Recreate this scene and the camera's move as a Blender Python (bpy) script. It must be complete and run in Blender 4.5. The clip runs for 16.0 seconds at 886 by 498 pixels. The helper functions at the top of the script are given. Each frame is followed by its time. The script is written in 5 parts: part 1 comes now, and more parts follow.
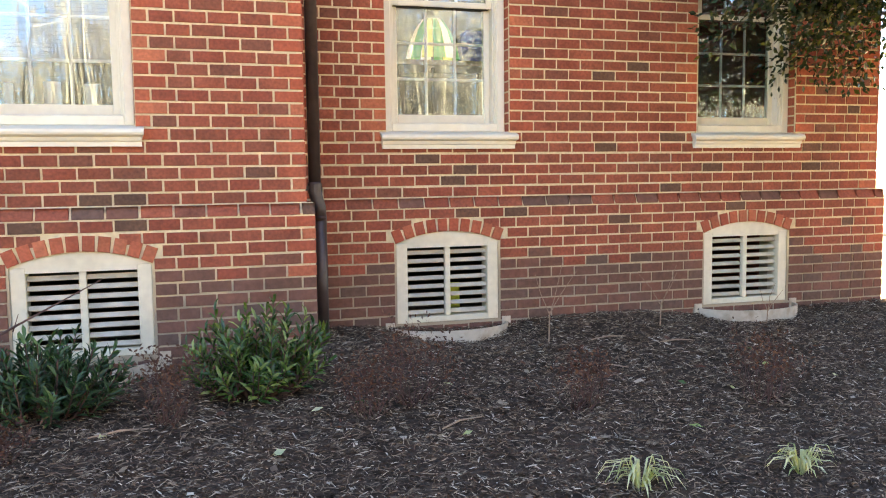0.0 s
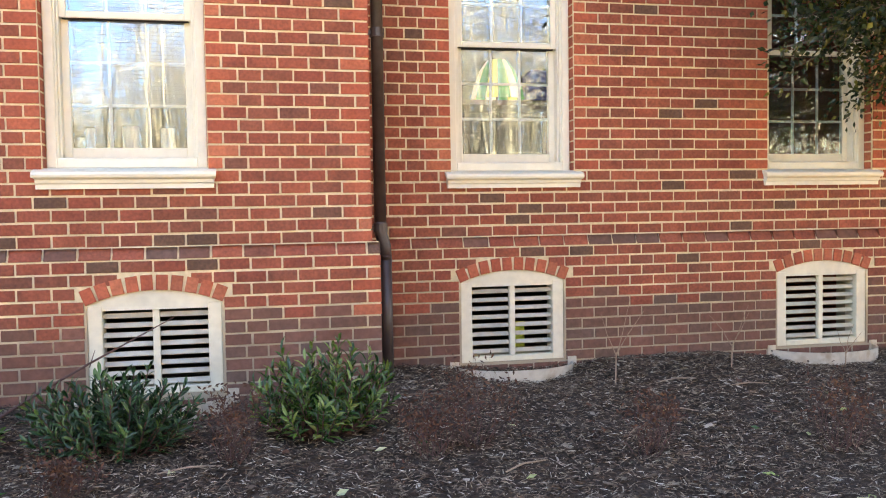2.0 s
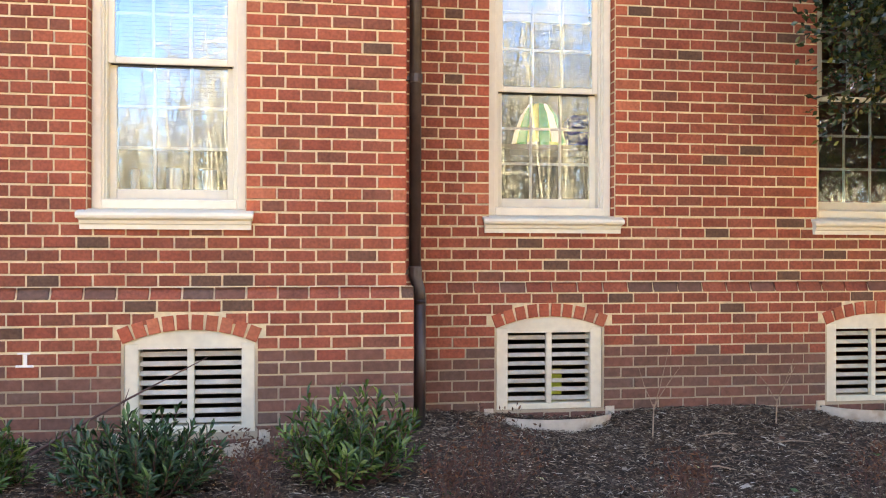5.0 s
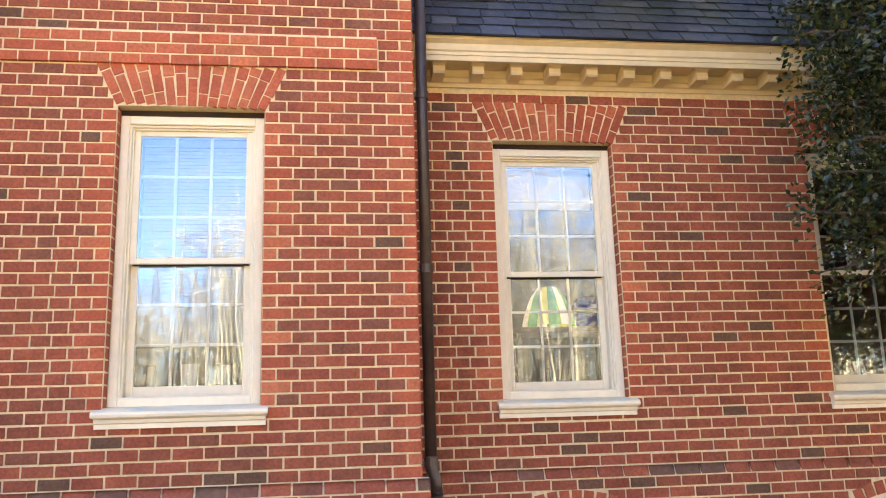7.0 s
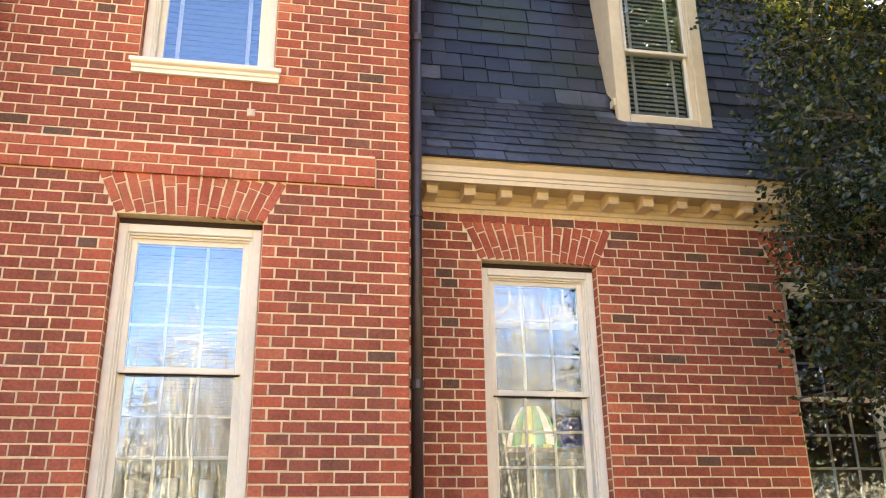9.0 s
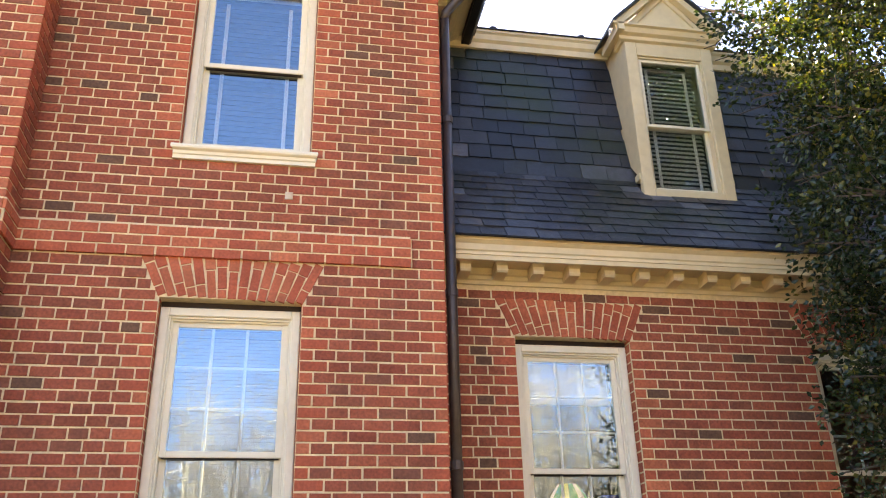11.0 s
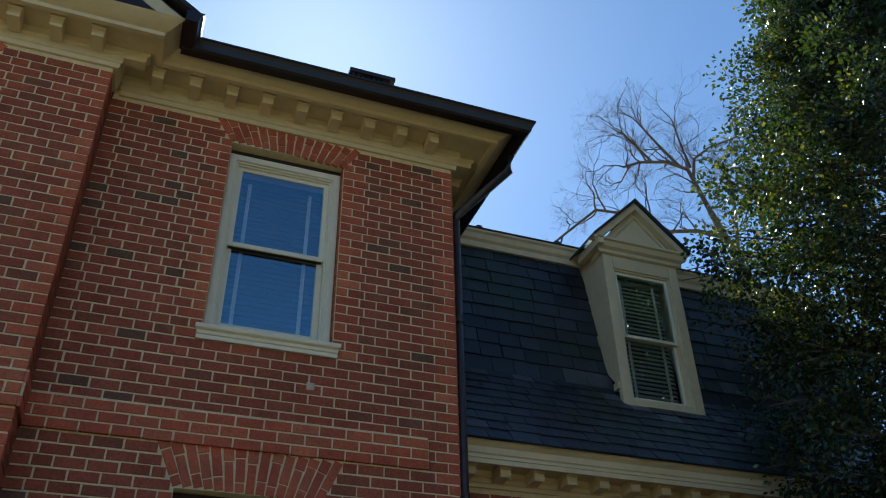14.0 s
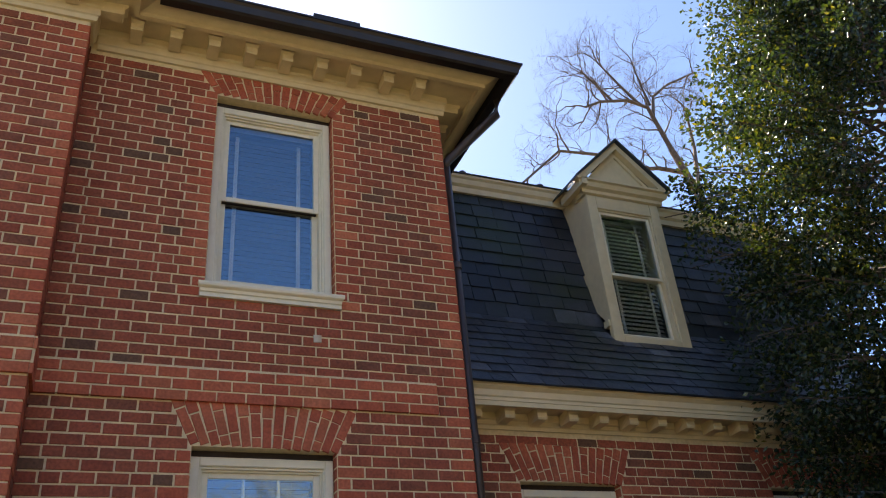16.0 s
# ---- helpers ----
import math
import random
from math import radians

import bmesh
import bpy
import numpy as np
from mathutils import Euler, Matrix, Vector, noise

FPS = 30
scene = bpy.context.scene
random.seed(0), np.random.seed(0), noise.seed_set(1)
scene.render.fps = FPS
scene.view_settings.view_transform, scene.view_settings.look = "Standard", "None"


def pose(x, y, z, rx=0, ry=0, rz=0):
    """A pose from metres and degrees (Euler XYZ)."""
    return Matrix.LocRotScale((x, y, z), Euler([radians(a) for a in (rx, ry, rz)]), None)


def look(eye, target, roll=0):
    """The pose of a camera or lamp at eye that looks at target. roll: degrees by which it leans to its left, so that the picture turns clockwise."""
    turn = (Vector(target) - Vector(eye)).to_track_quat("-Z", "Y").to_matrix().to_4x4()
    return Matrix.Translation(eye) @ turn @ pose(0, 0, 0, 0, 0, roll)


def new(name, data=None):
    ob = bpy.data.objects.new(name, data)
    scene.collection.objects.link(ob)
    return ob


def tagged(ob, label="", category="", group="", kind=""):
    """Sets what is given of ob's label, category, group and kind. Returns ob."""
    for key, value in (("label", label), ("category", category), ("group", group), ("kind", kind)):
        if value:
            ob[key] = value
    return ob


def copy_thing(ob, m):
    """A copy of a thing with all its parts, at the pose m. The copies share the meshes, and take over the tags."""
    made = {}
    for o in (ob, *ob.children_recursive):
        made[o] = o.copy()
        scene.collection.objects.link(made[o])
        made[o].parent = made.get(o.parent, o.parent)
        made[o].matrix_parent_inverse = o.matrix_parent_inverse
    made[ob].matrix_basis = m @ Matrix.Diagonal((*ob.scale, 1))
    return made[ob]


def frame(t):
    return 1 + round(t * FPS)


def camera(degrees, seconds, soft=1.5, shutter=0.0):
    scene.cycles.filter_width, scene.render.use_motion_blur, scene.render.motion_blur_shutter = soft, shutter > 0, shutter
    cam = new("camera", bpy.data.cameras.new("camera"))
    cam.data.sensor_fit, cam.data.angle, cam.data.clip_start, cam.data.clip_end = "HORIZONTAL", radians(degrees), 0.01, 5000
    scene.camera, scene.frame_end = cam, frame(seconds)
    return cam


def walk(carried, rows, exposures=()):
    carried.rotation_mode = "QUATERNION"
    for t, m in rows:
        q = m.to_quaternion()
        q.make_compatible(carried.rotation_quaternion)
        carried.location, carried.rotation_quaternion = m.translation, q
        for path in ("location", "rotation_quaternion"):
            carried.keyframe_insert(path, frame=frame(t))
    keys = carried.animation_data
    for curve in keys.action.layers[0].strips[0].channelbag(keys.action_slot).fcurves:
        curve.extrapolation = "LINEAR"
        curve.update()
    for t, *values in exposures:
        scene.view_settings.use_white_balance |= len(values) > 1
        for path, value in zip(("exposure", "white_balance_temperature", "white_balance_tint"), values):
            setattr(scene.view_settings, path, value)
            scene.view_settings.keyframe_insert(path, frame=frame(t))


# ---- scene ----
cam = camera(55.6, 16.0, soft=1.1)
PATH = [
    (0, (-0.494, -5.629, 1.197), (0.074, -3.719, 1.022), -0.7),
    (0.5, (-0.482, -5.633, 1.226), (0.004, -3.697, 1.094), -1.9),
    (1, (-0.496, -5.626, 1.237), (-0.044, -3.68, 1.14), -1.8),
    (1.5, (-0.491, -5.624, 1.22), (-0.057, -3.674, 1.128), -1.3),
    (2, (-0.479, -5.635, 1.218), (-0.062, -3.681, 1.131), -0.9),
    (2.5, (-0.477, -5.639, 1.217), (-0.076, -3.681, 1.141), -0.7),
    (3, (-0.408, -5.652, 1.221), (-0.081, -3.68, 1.14), 0.9),
    (3.2, (-0.372, -5.65, 1.218), (-0.077, -3.675, 1.115), 2.0),
    (5.3, (-0.329, -5.632, 1.295), (-0.047, -3.653, 1.352), -0.2),
    (5.5, (-0.332, -5.638, 1.301), (-0.056, -3.66, 1.405), -0.3),
    (6, (-0.316, -5.657, 1.339), (-0.046, -3.684, 1.527), -0.5),
    (6.5, (-0.344, -5.675, 1.361), (-0.086, -3.714, 1.656), -1.0),
    (7, (-0.363, -5.696, 1.37), (-0.097, -3.756, 1.778), -1.7),
    (7.5, (-0.385, -5.687, 1.381), (-0.107, -3.761, 1.843), -1.5),
    (8, (-0.456, -5.674, 1.378), (-0.172, -3.759, 1.881), -0.9),
    (8.5, (-0.551, -5.694, 1.359), (-0.227, -3.807, 1.94), -1.0),
    (8.6, (-0.571, -5.713, 1.354), (-0.232, -3.835, 1.954), -1.1),
    (8.7, (-0.592, -5.721, 1.35), (-0.237, -3.853, 1.973), -1.1),
    (10.8, (-0.746, -5.726, 1.452), (-0.403, -3.916, 2.229), 0.5),
    (11, (-0.856, -5.798, 1.457), (-0.52, -4.0, 2.265), -1.4),
    (11.5, (-1.124, -5.874, 1.529), (-0.903, -4.082, 2.389), 1.7),
    (12, (-1.397, -5.887, 1.585), (-1.13, -4.178, 2.589), 0.5),
    (12.5, (-1.696, -5.915, 1.598), (-1.337, -4.228, 2.609), -1.5),
    (13, (-1.825, -5.875, 1.629), (-1.439, -4.256, 2.74), 1.7),
    (13.5, (-2.027, -5.772, 1.7), (-1.474, -4.193, 2.795), -1.5),
    (14, (-2.08, -5.759, 1.718), (-1.487, -4.217, 2.846), -1.2),
    (14.5, (-2.191, -5.74, 1.734), (-1.572, -4.215, 2.871), -1.9),
    (15, (-2.361, -5.679, 1.751), (-1.704, -4.125, 2.824), -6.1),
    (15.5, (-2.417, -5.642, 1.749), (-1.726, -4.063, 2.763), -6.4),
    (16, (-2.434, -5.628, 1.743), (-1.715, -4.061, 2.757), -5.5),
]
walk(cam, [(t, look(eye, target, roll)) for t, eye, target, roll in PATH],
     exposures=[(0, 3.95, 9700, 18), (0.6, 4.18, 9700, 19), (1.6, 4.1, 9900, 21), (3.0, 4.05, 9600, 20), (5.5, 3.95, 10000, 23), (7.5, 3.84, 9600, 24), (8.6, 3.86, 9600, 24), (11.0, 3.45, 9000, 21),
                (11.5, 3.38, 8800, 20), (12.0, 2.70, 8500, 17), (12.5, 2.44, 8200, 15), (13.0, 2.1, 8100, 19), (13.5, 1.35, 6500, -2), (14.0, 1.1, 6200, -4), (14.5, 0.92, 6000, -4), (15.0, 0.9, 5850, 5),
                (15.5, 1.75, 7400, 12), (16.0, 1.87, 7500, 15)])

# ---- world and sun ----
SUN_EL, SUN_AZ = radians(47.0), radians(9.0)
world = bpy.data.worlds.new("sky")
world.use_nodes = True
wn = world.node_tree
bg = wn.nodes["Background"]
sky = wn.nodes.new("ShaderNodeTexSky")
sky.sky_type, sky.sun_disc = 'NISHITA', False
sky.sun_elevation, sky.sun_rotation = SUN_EL, SUN_AZ
sky.air_density, sky.dust_density, sky.ozone_density, sky.altitude = 1.0, 0.4, 8.0, 300
wn.links.new(sky.outputs[0], bg.inputs[0])
bg.inputs[1].default_value = 0.078
scene.world = world
sun_data = bpy.data.lights.new("sun", 'SUN')
sun_data.energy, sun_data.angle, sun_data.color = 5.0, radians(0.55), (1.0, 0.91, 0.77)
sun = new("sun", sun_data)
sun_way = Vector((math.sin(SUN_AZ) * math.cos(SUN_EL), math.cos(SUN_AZ) * math.cos(SUN_EL), math.sin(SUN_EL)))
sun.matrix_world = look(sun_way * 60, (0, 0, 0))


# ---- materials ----
def material(name, colour, rough=0.6, metal=0.0, vary=0.15, grain=40.0, bump=0.15, bump_scale=120.0,
             stain=0.0, stain_colour=(0.1, 0.1, 0.1), stain_scale=3.0, ramp=None, spec=0.5):
    """A node material: a base colour (or a ramp picked per piece), two scales of variation, stains and fine relief."""
    mat = bpy.data.materials.new(name)
    mat.use_nodes = True
    nt = mat.node_tree
    bsdf = nt.nodes["Principled BSDF"]
    bsdf.inputs["Roughness"].default_value = rough
    bsdf.inputs["Metallic"].default_value = metal
    bsdf.inputs["Specular IOR Level"].default_value = spec
    geo = nt.nodes.new("ShaderNodeNewGeometry")

    def tex(scale, detail=4.0):
        n = nt.nodes.new("ShaderNodeTexNoise")
        n.inputs["Scale"].default_value, n.inputs["Detail"].default_value = scale, detail
        nt.links.new(geo.outputs["Position"], n.inputs["Vector"])
        return n.outputs["Fac"]

    def remap(sock, a, b, lo, hi):
        n = nt.nodes.new("ShaderNodeMapRange")
        for key, v in zip(("From Min", "From Max", "To Min", "To Max"), (a, b, lo, hi)):
            n.inputs[key].default_value = v
        nt.links.new(sock, n.inputs["Value"])
        return n.outputs["Result"]

    def mix(kind, fac, a, b):
        n = nt.nodes.new("ShaderNodeMix")
        n.data_type, n.blend_type = 'RGBA', kind
        for sock, v in ((n.inputs[0], fac), (n.inputs[6], a), (n.inputs[7], b)):
            if hasattr(v, "links"):
                nt.links.new(v, sock)
            elif isinstance(v, float):
                sock.default_value = v
            else:
                sock.default_value = (*v, 1.0)
        return n.outputs[2]

    if ramp:
        info = nt.nodes.new("ShaderNodeObjectInfo")
        add = nt.nodes.new("ShaderNodeMath")
        add.operation = 'ADD'
        nt.links.new(info.outputs["Random"], add.inputs[0])
        nt.links.new(geo.outputs["Random Per Island"], add.inputs[1])
        fr = nt.nodes.new("ShaderNodeMath")
        fr.operation = 'FRACT'
        nt.links.new(add.outputs[0], fr.inputs[0])
        cr = nt.nodes.new("ShaderNodeValToRGB")
        cr.color_ramp.interpolation = 'LINEAR'
        els = cr.color_ramp.elements
        while len(els) < len(ramp):
            els.new(0.5)
        for e, (p, c) in zip(els, ramp):
            e.position, e.color = p, (*c, 1.0)
        nt.links.new(fr.outputs[0], cr.inputs[0])
        col = cr.outputs[0]
    else:
        col = colour
    col = mix('MULTIPLY', 1.0, col, mix('MIX', remap(tex(grain), 0.3, 0.7, 0.0, 1.0), (1 - vary,) * 3, (1 + vary,) * 3))
    col = mix('MULTIPLY', 1.0, col, mix('MIX', remap(tex(grain * 0.11, 3.0), 0.3, 0.7, 0.0, 1.0), (1 - vary * 0.8,) * 3, (1 + vary * 0.8,) * 3))
    if stain:
        col = mix('MIX', remap(tex(stain_scale, 6.0), 0.5, 0.72, 0.0, stain), col, stain_colour)
    nt.links.new(col, bsdf.inputs["Base Color"])
    if bump:
        b = nt.nodes.new("ShaderNodeBump")
        b.inputs["Strength"].default_value, b.inputs["Distance"].default_value = bump, 0.01
        nt.links.new(tex(bump_scale, 5.0), b.inputs["Height"])
        nt.links.new(b.outputs[0], bsdf.inputs["Normal"])
    rn = remap(tex(grain * 0.5), 0.3, 0.7, max(rough - 0.08, 0.02), min(rough + 0.08, 1.0))
    nt.links.new(rn, bsdf.inputs["Roughness"])
    return mat


FIELD = [(0.0, (0.256, 0.065, 0.040)), (0.3, (0.311, 0.083, 0.049)), (0.5, (0.234, 0.070, 0.042)), (0.7, (0.338, 0.092, 0.052)),
         (0.9, (0.218, 0.072, 0.045)), (0.955, (0.196, 0.075, 0.049)), (0.965, (0.136, 0.070, 0.046)), (1.0, (0.125, 0.067, 0.045))]
RUBBED = [(0.0, (0.400, 0.096, 0.052)), (0.35, (0.340, 0.082, 0.047)), (0.65, (0.450, 0.121, 0.065)), (0.9, (0.370, 0.111, 0.060)), (1.0, (0.470, 0.144, 0.077))]
MUDDY = [(0.0, (0.155, 0.078, 0.056)), (0.4, (0.20, 0.085, 0.060)), (0.7, (0.135, 0.082, 0.062)), (1.0, (0.185, 0.082, 0.058))]
M_BRICK = material("field_brick", None, 0.85, vary=0.24, grain=48, bump=0.4, bump_scale=170, ramp=FIELD, spec=0.25)
M_RUBBED = material("rubbed_brick", None, 0.85, vary=0.2, grain=48, bump=0.35, bump_scale=170, ramp=RUBBED, spec=0.25)
M_MUDDY = material("mud_splashed_brick", None, 0.9, vary=0.18, grain=30, bump=0.3, bump_scale=150, ramp=MUDDY, spec=0.2)
M_MORTAR = material("mortar", (0.68, 0.56, 0.355), 0.95, vary=0.12, grain=25, bump=0.4, bump_scale=260, stain=0.3, stain_colour=(0.5, 0.38, 0.24), stain_scale=2.2, spec=0.2)
M_PAINT = material("cream_paint", (0.72, 0.68, 0.54), 0.5, vary=0.04, grain=18, bump=0.05, bump_scale=60, stain=0.18, stain_colour=(0.50, 0.44, 0.33), stain_scale=1.6)
M_VENT = material("vent_paint", (0.66, 0.61, 0.46), 0.55, vary=0.06, grain=18, bump=0.06, bump_scale=60, stain=0.3, stain_colour=(0.38, 0.32, 0.23), stain_scale=3)
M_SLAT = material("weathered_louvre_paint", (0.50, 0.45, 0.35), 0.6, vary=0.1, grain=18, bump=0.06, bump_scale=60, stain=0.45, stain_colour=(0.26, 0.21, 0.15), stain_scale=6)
M_TRIM = material("cornice_paint", (0.62, 0.53, 0.35), 0.55, vary=0.06, grain=12, bump=0.06, bump_scale=60, stain=0.3, stain_colour=(0.47, 0.38, 0.24), stain_scale=1.3)
M_WHITE = material("white_muntin_paint", (0.82, 0.80, 0.74), 0.5, vary=0.03, bump=0.0)
# near-black fill for strips that draw shadow lines in the window frames
M_GAP = material("dark_shadow_fill", (0.03, 0.02, 0.018), 0.9, vary=0.2, bump=0.1)
M_PIPE = material("brown_metal", (0.045, 0.03, 0.026), 0.42, metal=0.0, vary=0.25, grain=14, bump=0.08, stain=0.3, stain_colour=(0.09, 0.09, 0.085), stain_scale=5)
M_GUTTER = material("dark_gutter_metal", (0.022, 0.018, 0.018), 0.4, metal=0.3, vary=0.2, grain=8, bump=0.05)
SLATE = [(0.0, (0.026, 0.031, 0.042)), (0.35, (0.014, 0.017, 0.024)), (0.62, (0.036, 0.043, 0.058)), (0.86, (0.020, 0.024, 0.033)), (1.0, (0.12, 0.13, 0.16))]
M_SLATE = material("slate", None, 0.38, vary=0.18, grain=26, bump=0.3, bump_scale=70, ramp=SLATE, stain=0.85, stain_colour=(0.024, 0.036, 0.016), stain_scale=1.1, spec=0.35)
M_MULCH = material("mulch", (0.062, 0.040, 0.027), 0.95, vary=0.5, grain=34, bump=1.0, bump_scale=60, stain=0.6, stain_colour=(0.085, 0.058, 0.040), stain_scale=6, spec=0.2)
CHIP = [(0.0, (0.030, 0.020, 0.015)), (0.4, (0.080, 0.052, 0.035)), (0.68, (0.155, 0.106, 0.072)), (0.9, (0.25, 0.19, 0.13)), (1.0, (0.48, 0.41, 0.32))]
M_CHIP = material("mulch_chip", None, 0.9, vary=0.2, ramp=CHIP, bump=0.2, spec=0.2)
M_GRASS = material("dry_lawn", (0.19, 0.155, 0.08), 0.9, vary=0.4, grain=20, bump=0.8, bump_scale=90, stain=0.6, stain_colour=(0.085, 0.10, 0.04), stain_scale=0.8)
M_BARK = material("grey_bark", (0.11, 0.085, 0.07), 0.9, vary=0.35, grain=14, bump=0.6, bump_scale=40)
M_TWIG = material("dry_twig", (0.095, 0.046, 0.035), 0.9, vary=0.3, grain=30, bump=0.1)
M_STEEL = material("painted_galvanised_steel", (0.54, 0.46, 0.35), 0.55, metal=0.0, vary=0.15, grain=14, bump=0.1, stain=0.7, stain_colour=(0.32, 0.20, 0.11), stain_scale=9)
# near-black so that room surfaces hold the indoor shade in their colour
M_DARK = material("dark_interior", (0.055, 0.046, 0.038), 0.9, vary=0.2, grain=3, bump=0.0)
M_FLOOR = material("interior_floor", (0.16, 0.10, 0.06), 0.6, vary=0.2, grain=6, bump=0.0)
M_BLIND = material("white_blind", (0.46, 0.44, 0.40), 0.55, vary=0.04, bump=0.0)
# dark slat colour carries the shade on the undersides seen from below
M_BLINDSHADED = material("shaded_blind", (0.085, 0.09, 0.10), 0.5, vary=0.04, bump=0.0)
M_CUP = material("white_china", (0.82, 0.80, 0.76), 0.25, vary=0.03, bump=0.0)
M_TAPE = material("blue_tape", (0.03, 0.16, 0.55), 0.5, vary=0.1, bump=0.05)
M_YELLOW = material("yellow_green_plastic", (0.55, 0.62, 0.06), 0.5, vary=0.1, bump=0.0)


def leaf_material(name, ramp, rough=0.35, trans=0.35):
    mat = material(name, None, rough, vary=0.15, grain=40, bump=0.05, bump_scale=80, ramp=ramp)
    nt = mat.node_tree
    bsdf = nt.nodes["Principled BSDF"]
    out = nt.nodes["Material Output"]
    tl = nt.nodes.new("ShaderNodeBsdfTranslucent")
    src = bsdf.inputs["Base Color"].links[0].from_socket
    hue = nt.nodes.new("ShaderNodeMix")
    hue.data_type, hue.blend_type = 'RGBA', 'MULTIPLY'
    hue.inputs[0].default_value, hue.inputs[7].default_value = 1.0, (2.5, 2.15, 0.5, 1)
    nt.links.new(src, hue.inputs[6])
    nt.links.new(hue.outputs[2], tl.inputs["Color"])
    ms = nt.nodes.new("ShaderNodeMixShader")
    ms.inputs[0].default_value = trans
    nt.links.new(bsdf.outputs[0], ms.inputs[1])
    nt.links.new(tl.outputs[0], ms.inputs[2])
    nt.links.new(ms.outputs[0], out.inputs["Surface"])
    return mat


M_HOLLY = leaf_material("holly_leaf", [(0.0, (0.012, 0.028, 0.018)), (0.6, (0.022, 0.042, 0.022)), (0.88, (0.046, 0.066, 0.024)), (1.0, (0.14, 0.145, 0.04))], 0.24, 0.27)
M_LAUREL = leaf_material("laurel_leaf", [(0.0, (0.016, 0.058, 0.018)), (0.5, (0.038, 0.098, 0.026)), (0.8, (0.085, 0.165, 0.04)), (1.0, (0.22, 0.30, 0.10))], 0.26, 0.2)
M_LAURELDK = leaf_material("dark_laurel_leaf", [(0.0, (0.008, 0.036, 0.013)), (0.5, (0.015, 0.058, 0.019)), (0.85, (0.036, 0.10, 0.03)), (1.0, (0.11, 0.19, 0.06))], 0.36, 0.18)
M_SAPLING = material("pale_twig", (0.30, 0.20, 0.13), 0.85, vary=0.2, bump=0.1)
M_WOODS = material("tan_thicket", None, 0.9, vary=0.3, grain=2, bump=0.0, ramp=[(0.0, (0.05, 0.04, 0.03)), (0.3, (0.14, 0.11, 0.08)), (0.65, (0.38, 0.30, 0.20)), (1.0, (0.60, 0.50, 0.36))])
M_TUFT = leaf_material("variegated_blade", [(0.0, (0.22, 0.28, 0.13)), (0.5, (0.45, 0.48, 0.32)), (1.0, (0.62, 0.62, 0.48))], 0.5, 0.3)
M_DRYLEAF = leaf_material("dry_leaf", [(0.0, (0.05, 0.020, 0.014)), (0.6, (0.09, 0.036, 0.024)), (1.0, (0.16, 0.075, 0.045))], 0.8, 0.2)


def glass_material(name, ior):
    mat = bpy.data.materials.new(name)
    mat.use_nodes = True
    b = mat.node_tree.nodes["Principled BSDF"]
    b.inputs["Roughness"].default_value = 0.0
    b.inputs["Transmission Weight"].default_value = 1.0
    b.inputs["IOR"].default_value = ior
    b.inputs["Base Color"].default_value = (0.90, 0.94, 0.94, 1)
    b.inputs["Specular Tint"].default_value = (0.53, 0.79, 1.0, 1)
    return mat


def plinth_mortar():
    """Pale mortar with an uneven tide of dried mud over the lowest joints."""
    mat = material("plinth_mortar", (0.68, 0.56, 0.355), 0.95, vary=0.12, grain=25, bump=0.4, bump_scale=260, spec=0.2)
    nt = mat.node_tree
    bsdf = nt.nodes["Principled BSDF"]
    src = bsdf.inputs["Base Color"].links[0].from_socket
    geo, sep, nz = nt.nodes.new("ShaderNodeNewGeometry"), nt.nodes.new("ShaderNodeSeparateXYZ"), nt.nodes.new("ShaderNodeTexNoise")
    nz.inputs["Scale"].default_value, nz.inputs["Detail"].default_value = 2.6, 5.0
    nt.links.new(geo.outputs["Position"], sep.inputs[0])
    nt.links.new(geo.outputs["Position"], nz.inputs["Vector"])
    ad = nt.nodes.new("ShaderNodeMath")
    ad.operation = 'MULTIPLY_ADD'
    ad.inputs[1].default_value = 0.6
    nt.links.new(nz.outputs["Fac"], ad.inputs[0])
    nt.links.new(sep.outputs["Z"], ad.inputs[2])
    mr = nt.nodes.new("ShaderNodeMapRange")
    for key, v in zip(("From Min", "From Max", "To Min", "To Max"), (0.70, 0.98, 0.92, 0.0)):
        mr.inputs[key].default_value = v
    nt.links.new(ad.outputs[0], mr.inputs["Value"])
    mx = nt.nodes.new("ShaderNodeMix")
    mx.data_type = 'RGBA'
    nt.links.new(mr.outputs["Result"], mx.inputs[0])
    nt.links.new(src, mx.inputs[6])
    mx.inputs[7].default_value = (0.36, 0.285, 0.20, 1)
    nt.links.new(mx.outputs[2], bsdf.inputs["Base Color"])
    return mat


M_PLINTH = plinth_mortar()


def lit_cloth(name, colour, strength):
    """Cloth of a lampshade with its bulb on."""
    mat = material(name, colour, 0.7, vary=0.1, bump=0.1)
    b = mat.node_tree.nodes["Principled BSDF"]
    b.inputs["Emission Color"].default_value, b.inputs["Emission Strength"].default_value = (*colour, 1), strength
    return mat


M_GREEN, M_LIME, M_LITWHITE = lit_cloth("green_lit_cloth", (0.05, 0.40, 0.14), 0.035), lit_cloth("lime_lit_cloth", (0.72, 0.80, 0.25), 0.04), lit_cloth("white_lit_cloth", (0.9, 0.92, 0.85), 0.05)
# strong blue puts the glow of lit glass into the base colour
M_NAVY = material("navy_lit_glass", (0.02, 0.03, 0.30), 0.7, vary=0.2, bump=0.1)
M_GLASS = glass_material("window_glass", 2.4)


